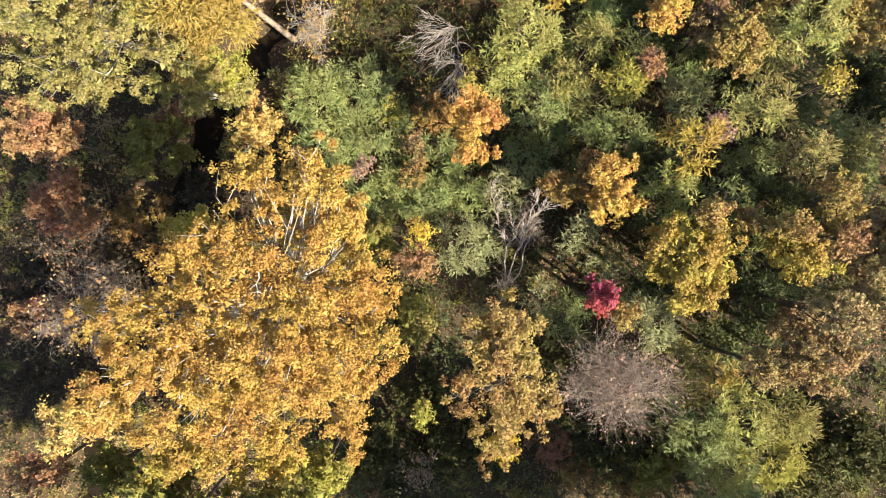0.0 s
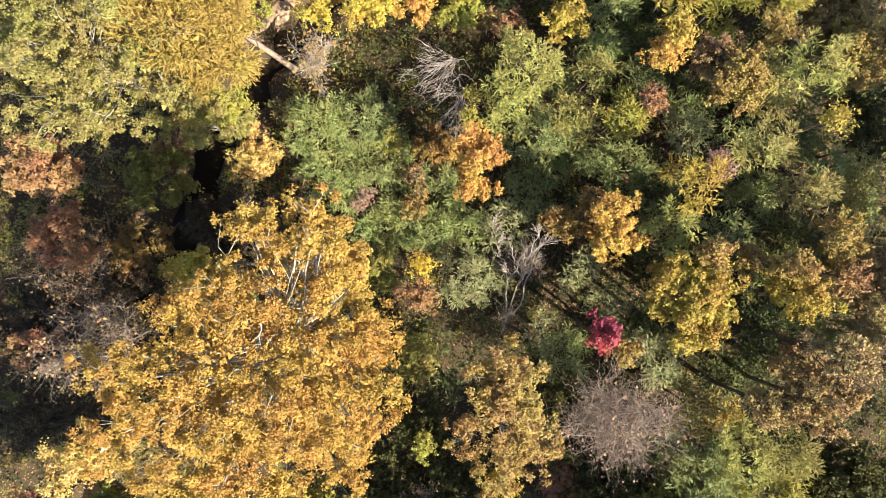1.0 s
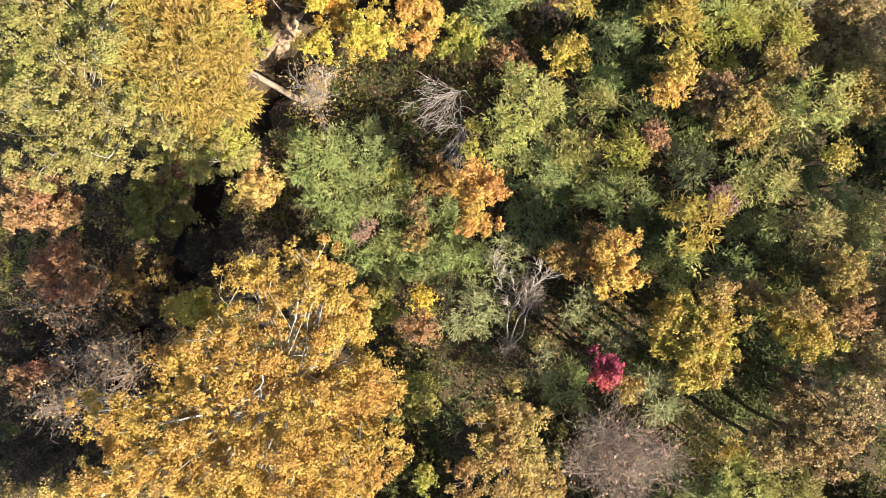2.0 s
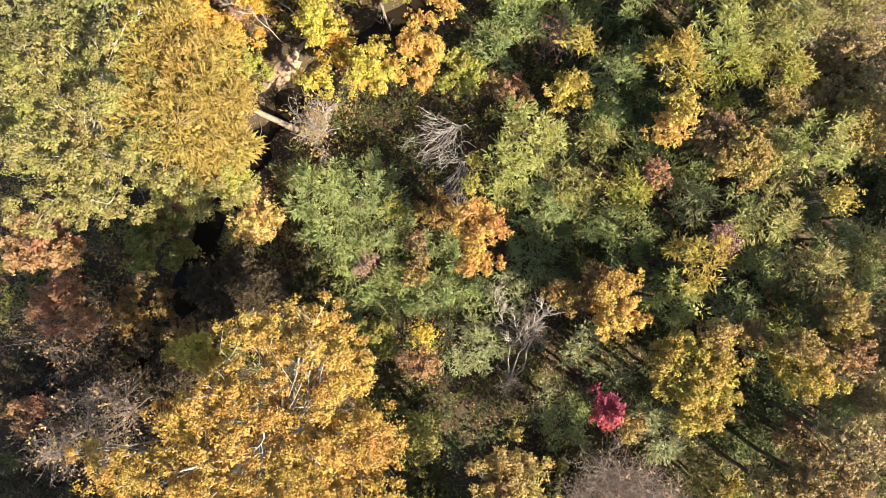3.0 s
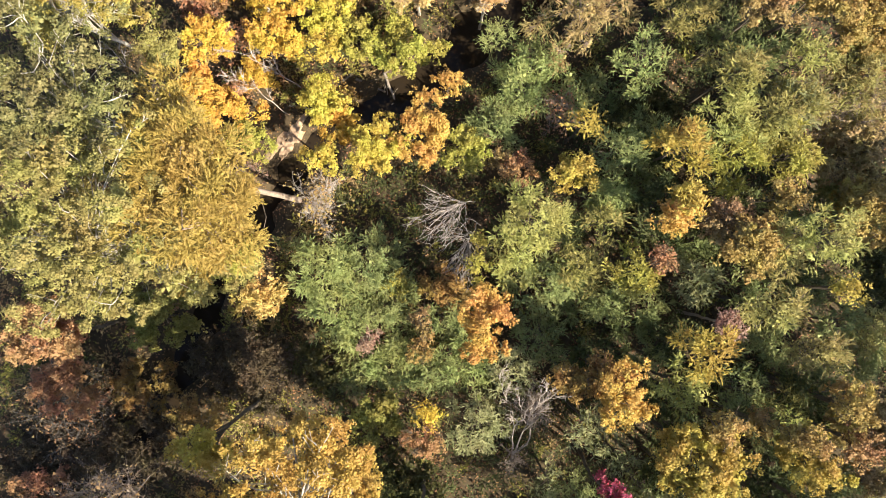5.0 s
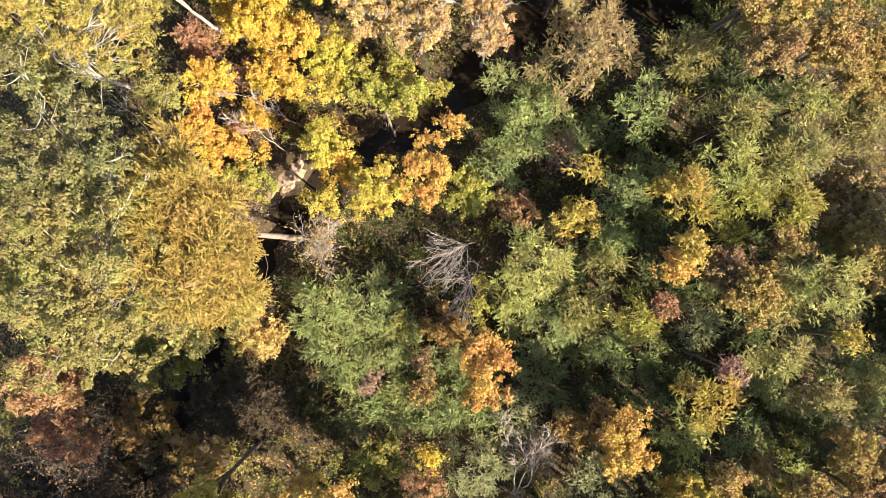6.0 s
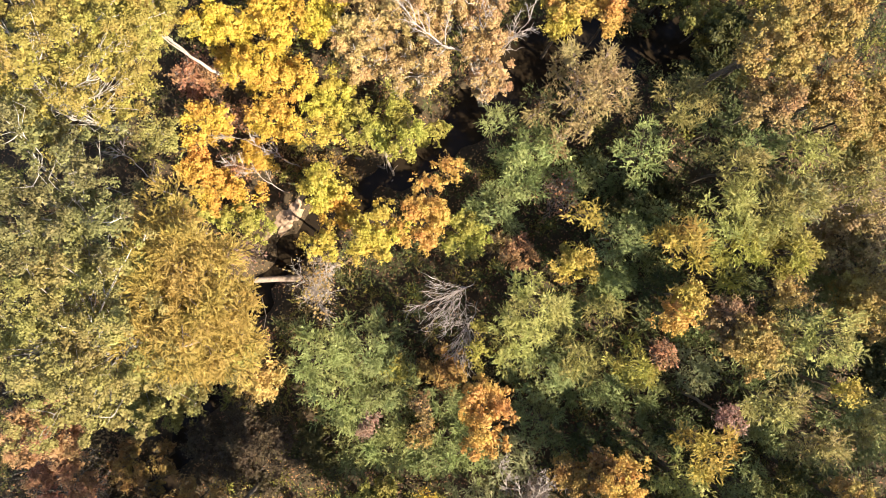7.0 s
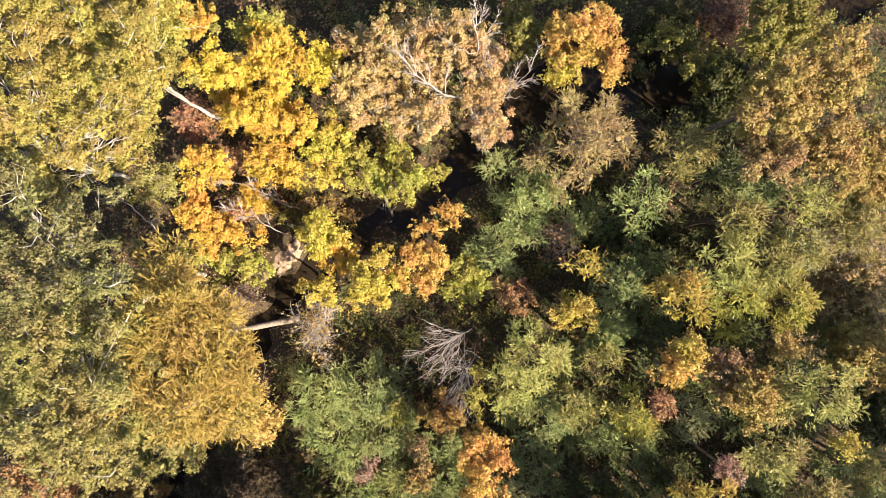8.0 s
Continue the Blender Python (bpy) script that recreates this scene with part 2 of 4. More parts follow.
def tree(name, label, lobes, base, bark, leaf, length=0.19, width=0.16, cover=2.9, clump=0.8, style="clump",
         trunk_r=0.22, branches=2, twigs=0, flat=0.6, stem_top=None, group="", ragged=0.18, limb_r=0.45, flare=0.6, crook=0.012, core=1.3, arm=0.15, lift=0.25):
    """A tree: trunk, one limb for each lobe of the crown, and a crown of single leaves in clumps.
    lobes: (x, y, z of the middle, radius across, half height) each; base: where the trunk stands."""
    counter[0] += 1
    rng = np.random.default_rng(1000 + counter[0])
    bx, by = base
    bz = ground_height(bx, by)
    root = tagged(new(name), label, "shrub" if "shrub" in name else "tree", group)
    root.location = (bx, by, bz)
    shift = np.array([bx, by, bz])
    lobes = np.array(lobes, float)
    lobes[:, :3] -= shift
    middle = (lobes[:, :3] * lobes[:, 3:4]).sum(0) / lobes[:, 3].sum()
    low = (lobes[:, 2] - lobes[:, 4]).min()
    top = np.array(stem_top, float) - shift if stem_top is not None else np.array([middle[0], middle[1], max(low + 0.35 * (lobes[:, 2].max() - low), 0.4 * middle[2])])
    # trunk with a root flare
    k = 12
    line = bent(rng, (0, 0, -0.3), top, k, 0, crook)[0]
    t = np.linspace(0, 1, k)
    radii = trunk_r * (1 - 0.5 * t) + trunk_r * flare * np.exp(-t * 14)
    trunk = part("trunk", mesh_of("trunk", *tubes([line], [radii], 10), bark, True), root)
    crown = []
    area_each = 0.47 * length * width
    for x, y, z, r, h in lobes:
        c = np.array([x, y, z])
        n = max(4, int((2.3 if style == "clump" else 2.0) * (r / clump) ** 2))
        v = rng.normal(0, 1, (n, 3))
        v[:, 2] = np.abs(v[:, 2]) * 1.1 - 0.3
        v = unit(v) * rng.uniform(0.2, 1.0, (n, 1)) ** 0.25
        v *= 1 + rng.normal(0, ragged, (n, 1))
        heads = c + v * np.array([r, r, h])
        # limb: a main bough into the lobe, branches to some of the clumps, finer twigs
        start = line[min(k - 1, int(rng.uniform(0.55, 1.0) * k))]
        goal = c + np.array([0, 0, lift * h])
        lead = start + unit(unit(top) + np.array([0, 0, 0.7])) * np.linalg.norm(goal - start) * rng.uniform(0.35, 0.6) + rng.normal(0, 0.12, 3) * r
        u = np.linspace(0, 1, 7)[:, None]
        bough = (start * (1 - u) ** 2 + lead * 2 * u * (1 - u) + goal * u ** 2)[None] + rng.normal(0, 0.05, (1, 7, 3)) * r * np.sin(np.pi * u)[None]
        if trunk_r < 0.215:
            pieces = [tubes(bough[:, ::2], np.linspace(limb_r, 0.12, 4)[None] * trunk_r, 4)]
        else:
            pieces = [tubes(bough, np.linspace(limb_r, 0.12, 7)[None] * trunk_r, 5)]
        pick = heads[rng.permutation(n)[:branches]]
        if len(pick):
            from_here = bough[0][rng.integers(2, 7, len(pick))]
            arms = bent(rng, from_here, pick, 5, 0.03, 0.09)
            thick = trunk_r * arm * rng.uniform(0.7, 1.2, (len(pick), 1)) * np.linspace(1, 0.25, 5)[None]
            pieces.append(tubes(arms[:, ::2], thick[:, ::2], 3) if trunk_r < 0.215 else tubes(arms, thick, 3))
            if twigs:
                m = twigs
                which = rng.integers(0, len(pick), m)
                s = arms[which, rng.integers(2, 5, m)]
                way = unit(unit(pick[which] - from_here[which]) * 1.1 + rng.normal(0, 0.6, (m, 3)) + np.array([0, 0, 0.25]))
                ends = s + way * rng.uniform(0.5, 1.0, (m, 1)) * max(1.0, 0.38 * r)
                tw = bent(rng, s, ends, 3, 0, 0.08)
                pieces.append(tubes(tw, 0.028 * rng.uniform(0.6, 1.3, (m, 1)) * np.linspace(1, 0.35, 3)[None], 3))
        part("limb", mesh_of("limb", *joined(pieces), bark, True), trunk)
        if leaf is None:
            continue
        total = int(cover * np.pi * r * r / area_each)
        m_core = int(core * np.pi * r * r / (0.47 * 0.38 * 0.32))
        if m_core:
            inner = unit(rng.normal(0, 1, (m_core, 3))) * rng.uniform(0, 1, (m_core, 1)) ** 0.5 * np.array([0.66 * r, 0.66 * r, 0.5 * h])
            crown.append(leaf_faces(rng, c + inner - np.array([0, 0, 0.25 * h]), rng.normal(0, 1, (m_core, 3)), 0.38, 0.32))
        share = rng.dirichlet(np.full(len(heads), 4.0)) * total
        which = np.repeat(np.arange(len(heads)), np.maximum(share.astype(int), 3))
        mm = len(which)
        if style == "clump":
            # leaves gather in tufts, and the tufts sit over the outer side of each clump
            tufts = 5
            out = unit(heads - c + np.array([0, 0, 0.5 * h]))
            tuft_way = unit(rng.normal(0, 1, (len(heads), tufts, 3)) + out[:, None] * 0.55)
            tuft_far = rng.uniform(0.25, 1.0, (len(heads), tufts, 1)) ** 0.6 * clump * rng.uniform(0.6, 1.35, (len(heads), 1, 1))
            tuft_at = tuft_way * tuft_far * np.array([1, 1, flat])
            tuft = rng.integers(0, tufts, mm)
            off = unit(rng.normal(0, 1, (mm, 3))) * rng.uniform(0, 1, (mm, 1)) ** 0.5
            spots = heads[which] + tuft_at[which, tuft] + off * (0.14 + 0.31 * clump) * np.array([1, 1, 0.7])
            along = rng.normal(0, 0.8, (mm, 3)) + off * 0.5 - np.array([0, 0, 0.25])
            crown.append(leaf_faces(rng, spots, along, length, width, off * 0.5 + tuft_way[which, tuft] * 0.3 + out[which] * 0.3 + np.array([0, 0, 0.25])))
        else:
            # sprays: slim leaves set close along many short shoots that point outwards
            per = 9
            shoots = max(12, mm // per)
            home = rng.integers(0, len(heads), shoots)
            puff = unit(rng.normal(0, 1, (shoots, 3)))
            foot = heads[home] + puff * rng.uniform(0, 1, (shoots, 1)) ** 0.5 * clump * np.array([1, 1, 0.7])
            out = unit(heads - c + np.array([0, 0, 0.3 * h]))[home]
            ways = unit(out * 0.75 + puff * 0.5 + rng.normal(0, 0.45, (shoots, 3)) + np.array([0, 0, 0.1]))
            reach = rng.uniform(0.45, 1.05, (shoots, 1)) * (0.35 + 0.65 * clump)
            sh = np.repeat(np.arange(shoots), per)
            d = np.tile(np.linspace(0.05, 1.0, per), shoots)[:, None] + rng.uniform(-0.05, 0.05, (len(sh), 1))
            w, ln = ways[sh], reach[sh]
            spots = foot[sh] + w * d * ln - np.array([0, 0, 1]) * (d * ln) ** 2 * 0.3
            splay = np.where(np.arange(len(sh)) % 2, 1.0, -1.0)[:, None] * unit(np.cross(w, (0, 0, 1.0))) * rng.uniform(0.1, 0.55, (len(sh), 1))
            along = w + splay + rng.normal(0, 0.12, (len(sh), 3)) - np.array([0, 0, 0.3]) * d
            crown.append(leaf_faces(rng, spots + unit(along) * length * 0.3, along, length, width, out[sh] * 0.45 + np.array([0, 0, 0.45])))
    if crown:
        part("crown", mesh_of("crown", *joined(crown), leaf), root)
    return root


def auto_lobes(rng, x, y, z, rx, ry, thick, feathery=False):
    """A crown of uneven lobes round a taller, off-centre middle one; a feathery crown is many small plumes with gaps between them."""
    small = min(rx, ry)
    if feathery:
        n = int(min(17, max(5, 5 + 0.85 * rx * ry)))
        out = []
        for i in range(n):
            far = math.sqrt((i + 0.5) / n) * rng.uniform(0.8, 1.12)
            a = i * 2.4 + rng.uniform(-0.5, 0.5)
            drop = 0.10 + 0.5 * far * far + rng.uniform(-0.10, 0.38)
            out.append((x + math.cos(a) * rx * far * 0.86, y + math.sin(a) * ry * far * 0.86, z - thick * drop - 0.4,
                        rng.uniform(0.5, 1.05) * (0.34 + 0.20 * small), rng.uniform(0.5, 0.9) + 0.12 * thick))
        return out
    out = [(x + rx * rng.uniform(-0.15, 0.15), y + ry * rng.uniform(-0.15, 0.15), z - thick * 0.4, 0.45 * small, thick * 0.42)]
    for i in range(3 if z > 10 else 0):
        a = i * 2.1 + rng.uniform(-0.6, 0.6)
        out.append((x + math.cos(a) * rx * 0.45, y + math.sin(a) * ry * 0.45, z - thick * rng.uniform(0.95, 1.35), small * 0.45, thick * 0.3))
    n = 10 if max(rx, ry) > 3.2 else 8 if max(rx, ry) > 2.0 else 5
    turn = rng.uniform(0, 6.28)
    for i in range(n):
        a = turn + i * 6.28 / n + rng.uniform(-0.4, 0.4)
        far = rng.uniform(0.35, 0.85)
        out.append((x + math.cos(a) * rx * far, y + math.sin(a) * ry * far, z - thick * (0.3 + 0.55 * far * far + rng.uniform(-0.14, 0.2)),
                    small * rng.uniform(0.26, 0.46), thick * rng.uniform(0.24, 0.40)))
    return out


# look of each kind: name, label, bark, leaves, and what differs from the usual tree
KINDS = {
    "cream_maple": ("maple_tree", "pale yellow maple with dense clustered leaves", BARK_DARK, "cream", dict(clump=0.8)),
    "olive_oak": ("oak_tree", "oak with dull olive and yellow leaves", BARK_DARK, "olive", dict(clump=0.8, length=0.21, width=0.17, cover=3.0)),
    "dark_oak": ("understorey_tree", "low tree with green leaves darkened for shade", BARK_DARK, "dark", dict(clump=0.75, length=0.30, width=0.22, cover=2.4, core=0.8)),
    "gold_oak": ("oak_tree", "oak with golden olive autumn leaves", BARK_DARK, "olive_gold", dict(clump=0.7, ragged=0.28)),
    "tan_oak": ("oak_tree", "oak with tan and brown autumn leaves", BARK_DARK, "beige", dict(clump=0.6, cover=3.0, twigs=20, ragged=0.3)),
    "brown_oak": ("oak_tree", "half bare oak with brown leaves and grey twigs", BARK_DARK, "brown", dict(clump=0.6, cover=1.9, twigs=36, ragged=0.3)),
    "rust_oak": ("oak_tree", "small oak with rust brown leaves", BARK_DARK, "rust", dict(clump=0.6, cover=2.7, twigs=24)),
    "bronze": ("understorey_tree", "low tree with bronze and olive leaves", BARK_DARK, "bronze", dict(clump=0.7, cover=2.7, twigs=14)),
    "red_maple": ("maple_tree", "small crimson red maple among green trees", BARK_DARK, "red", dict(clump=0.5, ragged=0.3)),
    "orange_maple": ("maple_tree", "orange autumn maple with dense clustered leaves", BARK_DARK, "orange", dict(clump=0.6, ragged=0.25)),
    "amber_maple": ("maple_tree", "amber yellow maple on the creek bank", BARK_DARK, "amber", dict(clump=0.65)),
    "yellow_maple": ("maple_tree", "bright yellow autumn maple", BARK_DARK, "yellow", dict(clump=0.7)),
    "olive_maple": ("maple_tree", "maple with dull yellow leaves above the creek", BARK_DARK, "olive_yellow", dict(clump=0.65)),
    "copper_oak": ("oak_tree", "oak with tan orange autumn leaves", BARK_DARK, "tan_gold", dict(clump=0.6, ragged=0.28, twigs=10)),
    "tan_willow": ("willow_tree", "feathery willow turned tan with reddish twigs", TWIG_MAUVE, "brown", dict(style="spray", cover=2.2, length=0.26, width=0.055, clump=0.7, core=0.7, twigs=24)),
    "lime_maple": ("maple_tree", "yellow green maple turning at the edges", BARK_DARK, "lime", dict(clump=0.6)),
    "green_willow": ("willow_tree", "green willow with feathery drooping shoots", BARK_DARK, "green", dict(style="spray", cover=2.2, length=0.24, width=0.052, clump=0.5, core=0.6)),
    "bright_willow": ("willow_tree", "bright green willow with feathery shoots", BARK_DARK, "bright_green", dict(style="spray", cover=2.2, length=0.24, width=0.052, clump=0.5, core=0.6)),
    "grey_willow": ("willow_tree", "grey green willow with fine feathery shoots", BARK_DARK, "grey_green", dict(style="spray", cover=2.2, length=0.24, width=0.052, clump=0.5, core=0.6)),
    "olive_willow": ("willow_tree", "olive green willow with feathery shoots", BARK_DARK, "grey_olive", dict(style="spray", cover=2.2, length=0.24, width=0.052, clump=0.5, core=0.6)),
    "pale_willow": ("willow_tree", "pale yellow green willow with feathery shoots", BARK_DARK, "pale_green", dict(style="spray", cover=2.2, length=0.24, width=0.052, clump=0.5, core=0.6)),
    "yellow_willow": ("willow_tree", "yellowing willow with fine shoots", BARK_DARK, "olive_gold", dict(style="spray", cover=3.0, length=0.25, width=0.065, clump=0.5, core=0.9)),
    "lime_willow": ("willow_tree", "lime green willow with fine shoots", BARK_DARK, "lime", dict(style="spray", clump=0.5, length=0.22, width=0.07, cover=3.0, core=0.9)),
    "brown_willow": ("willow_tree", "browning willow with thin leaves and bare shoots", BARK_DARK, "olive_brown", dict(style="spray", cover=2.4, length=0.26, width=0.055, clump=0.55, core=0.8, twigs=12)),
    "grey_olive": ("cottonwood_tree", "broad grey green crown beside the taller olive trees", BARK_PALE, "grey_olive", dict(clump=0.75, flat=0.45, cover=3.0, length=0.19, width=0.13)),
    "dull_brush": ("brush_shrub", "dull brown brush with sparse leaves darkened for deep shade", BARK_DARK, "shade_umber", dict(clump=0.7, cover=1.6, twigs=22, core=0.3, ragged=0.3)),
    "shade_willow": ("understorey_tree", "understorey tree with shade-darkened green leaves round an oak trunk", BARK_DARK, "shade_darkened_green", dict(style="spray", cover=2.0, length=0.26, width=0.07, clump=0.5, core=0.8)),
    "pink_brush": ("brush_shrub", "tall shrub with faded pinkish brown leaves", TWIG_MAUVE, "pink", dict(clump=0.5, cover=2.6, twigs=16)),
    "tan_brush": ("hackberry_tree", "thinning tree with tan leaves and fine twigs", BARK_PALE, "pale_tan", dict(clump=0.6, cover=3.0, twigs=36, length=0.2, width=0.15)),
}


CROWNS = []                  # where low crowns stand, and how far they reach
TALL = []                    # where tall trees stand east of the creek


def grow(kind, x, y, z, rx, ry, base=None, **more):
    """A tree of a kind, its crown's top at z over (x, y), rx and ry across to each side."""
    name, label, bark, leaf, extra = KINDS[kind]
    rng = np.random.default_rng(int(abs(x * 31 + y * 17) * 10))
    if z < 10:
        CROWNS.append((x, y, rx, ry))
    elif z > 16 and 8 < x < 40 and y > -20:
        TALL.append((x, y))
    feathery = extra.get("style") == "spray"
    rx, ry = (1.14 * rx, 1.14 * ry) if feathery else (1.06 * rx, 1.06 * ry)
    thick = min(0.62 * z, 1.35 * max(rx, ry))
    options = dict(extra)
    options.update(more)
    options.setdefault("trunk_r", 0.06 + 0.008 * z)
    options.setdefault("group", kind.replace("_", " ") + " trees")
    return tree(name, label, auto_lobes(rng, x, y, z, rx, ry, thick, feathery), base or (x, y), bark, LEAVES[leaf], **options)


# ---- ground and creek ----
CREEK = [(-42, -60), (-36, -14), (-29, 3), (-24, 15), (-18.2, 23.5), (-13.6, 28.6), (-10, 31.4), (-5, 34.2), (1, 39), (8, 45.8), (15.5, 47.8), (23.5, 48), (31.5, 52), (46, 60), (120, 90)]


def smooth_line(points, step):
    """A Catmull-Rom line through the points."""
    p = np.array(points, float)
    p = np.vstack([2 * p[0] - p[1], p, 2 * p[-1] - p[-2]])
    out = []
    for i in range(1, len(p) - 2):
        n = max(2, int(np.linalg.norm(p[i + 1] - p[i]) / step))
        t = np.linspace(0, 1, n, endpoint=False)[:, None]
        out.append(0.5 * (2 * p[i] + (p[i + 1] - p[i - 1]) * t + (2 * p[i - 1] - 5 * p[i] + 4 * p[i + 1] - p[i + 2]) * t ** 2
                          + (3 * p[i] - p[i - 1] - 3 * p[i + 1] + p[i + 2]) * t ** 3))
    return np.vstack(out)


creek_line = smooth_line(CREEK, 1.0)


def heights(xs, ys):
    """The ground's height: gentle swells with the creek's channel cut in."""
    xs, ys = np.asarray(xs, float), np.asarray(ys, float)
    near = np.full(xs.shape, 1e9)
    for cx, cy in creek_line:
        near = np.minimum(near, (xs - cx) ** 2 + (ys - cy) ** 2)
    near = np.sqrt(near)
    swell = 0.35 * np.sin(xs * 0.13 + 1.0) * np.cos(ys * 0.11) + 0.18 * np.sin(xs * 0.41 + ys * 0.33)
    near = near + 0.5 * np.sin(xs * 1.1 + ys * 0.7) + 0.35 * np.sin(ys * 1.9 - xs * 1.3)
    # narrow upstream, wider past the bend
    near = near + 0.9 * np.clip((2 - xs) / 8, 0, 1)
    near = near - 1.4 * np.clip((xs - 3) / 6, 0, 1)
    bank = np.clip((near - 1.2) / 2.4, 0, 1)
    bank = bank * bank * (3 - 2 * bank)
    return swell * bank - 1.9 * (1 - bank)


def ground_height(x, y):
    return float(heights(np.array([x]), np.array([y]))[0])


def axis(lo, hi, step):
    mid = list(np.arange(lo, hi + step, step))
    far = [10, 25, 50, 100, 200, 400, 800, 1600, 3000]
    return np.array([lo - f for f in reversed(far)] + mid + [mid[-1] + f for f in far])


gx, gy = axis(-62, 62, 0.8), axis(-50, 86, 0.8)
GX, GY = np.meshgrid(gx, gy, indexing="ij")
GZ = heights(GX.ravel(), GY.ravel())
nx, ny = len(gx), len(gy)
ii, jj = np.meshgrid(np.arange(nx - 1), np.arange(ny - 1), indexing="ij")
ground_quads = np.stack([ii * ny + jj, (ii + 1) * ny + jj, (ii + 1) * ny + jj + 1, ii * ny + jj + 1], axis=-1).reshape(-1, 4)
ground = new("ground", mesh_of("ground", np.stack([GX.ravel(), GY.ravel(), GZ], axis=1), ground_quads, GROUND, True))
tagged(ground, "brown forest floor with leaf litter and creek banks", "ground", kind="structure")

# water: a ribbon along the creek's bed
flow = np.gradient(creek_line, axis=0)
flow /= np.linalg.norm(flow, axis=1, keepdims=True)
across = np.stack([-flow[:, 1], flow[:, 0]], axis=1) * np.where(creek_line[:, 1] < 18, 2.4, np.where(creek_line[:, 0] > 3, 5.2, 3.8))[:, None]
left_bank, right_bank = creek_line + across, creek_line - across
rim = np.stack([left_bank, right_bank], axis=1).reshape(-1, 2)
n_flow = len(creek_line)
k_flow = np.arange(n_flow - 1) * 2
water_quads = np.stack([k_flow, k_flow + 1, k_flow + 3, k_flow + 2], axis=1)
water = new("water", mesh_of("water", np.column_stack([rim, np.full(len(rim), -1.1)]), water_quads, WATER, True))
tagged(water, "dark still creek water between leafy banks", "creek", kind="structure")

# ---- the big sycamore ----
def below(lobes, drop, every, shrink):
    """Lower lobes of a deep crown: each so many-th lobe again, further down and nearer the trunk."""
    cx, cy = sum(q[0] for q in lobes) / len(lobes), sum(q[1] for q in lobes) / len(lobes)
    return [(cx + (x - cx) * shrink, cy + (y - cy) * shrink, z - drop, r, h) for x, y, z, r, h in lobes[::every]]


def big_sycamore():
    lobes = [
        (-8.9, 4.2, 32.6, 1.1, 1.0), (-8.2, 3.2, 32.4, 1.1, 0.9), (-8.3, 5.3, 31.9, 1.5, 1.3), (-12.4, 5.0, 30.9, 1.6, 1.4), (-6.8, 3.2, 31.4, 1.6, 1.4),
        (-10.6, 3.5, 30.9, 1.6, 1.4), (-5.7, 1.6, 30.4, 1.3, 1.1), (-13.5, 0.5, 30.8, 2.0, 1.8), (-16.5, -0.7, 30.6, 2.0, 1.7), (-8.8, 0.7, 30.2, 1.9, 1.7),
        (-11.4, -1.4, 31.5, 2.0, 1.8), (-5.3, -2.1, 29.5, 2.1, 1.9), (-8.0, -3.6, 31.1, 2.3, 2.0), (-14.1, -3.2, 31.6, 2.1, 1.8), (-18.6, -3.7, 30.3, 2.0, 1.8),
        (-21.3, -5.6, 29.0, 1.8, 1.6), (-17.3, -6.3, 30.7, 2.2, 1.9), (-13.1, -6.1, 31.7, 2.3, 2.0), (-9.3, -6.5, 31.4, 2.3, 2.0), (-5.6, -5.7, 29.9, 2.2, 2.0),
        (-4.3, -3.8, 29.1, 1.4, 1.2), (-22.0, -9.4, 26.4, 2.1, 1.8), (-16.8, -9.5, 30.1, 2.2, 2.0), (-12.6, -9.3, 30.9, 2.3, 2.0), (-8.8, -9.5, 30.3, 2.2, 1.9),
        (-5.5, -8.7, 29.2, 1.7, 1.5), (-7.2, -12.4, 26.3, 1.7, 1.5), (-11.2, -12.6, 29.3, 1.6, 1.3), (-19.6, -12.3, 26.4, 1.5, 1.3), (-24.6, -11.3, 24.7, 1.7, 1.4),
        (-14.4, -12.1, 29.5, 1.6, 1.3), (-25.1, -5.2, 25.3, 1.3, 1.1)]
    lobes += below(lobes, 6.0, 2, 0.88) + below(lobes, 11.0, 3, 0.75)
    return tree("sycamore_tree", "big golden sycamore with pale mottled limbs and large leaves", lobes, (-12.0, -4.8), BARK_PALE, LEAVES["gold"],
                length=0.15, width=0.125, cover=2.7, clump=0.78, trunk_r=0.50, branches=4, twigs=8, ragged=0.32, stem_top=(-12.2, -4.4, 19.0), limb_r=0.24, core=0.6, arm=0.14, lift=0.2)


big_sycamore()
tree("sycamore_tree", "tall narrow sycamore with tan and yellow leaves", [
        (3.4, -5.8, 26.1, 2.0, 2.0), (5.0, -5.5, 26.1, 2.0, 2.0), (5.8, -7.8, 26.1, 1.7, 1.7), (3.3, -8.1, 26.1, 2.0, 2.0), (1.6, -10.2, 22.6, 1.4, 1.4),
        (5.9, -11.1, 21.6, 2.1, 2.1), (5.4, -14.6, 17.0, 2.0, 2.0), (7.7, -12.5, 18.0, 1.7, 1.7), (5.2, -17.3, 14.0, 1.6, 1.6)], (4.6, -15.0), BARK_GREY, LEAVES["tan_gold"],
     length=0.17, width=0.14, cover=2.6, clump=0.8, trunk_r=0.26, branches=5, twigs=20, ragged=0.3, stem_top=(4.4, -10.5, 17.0))

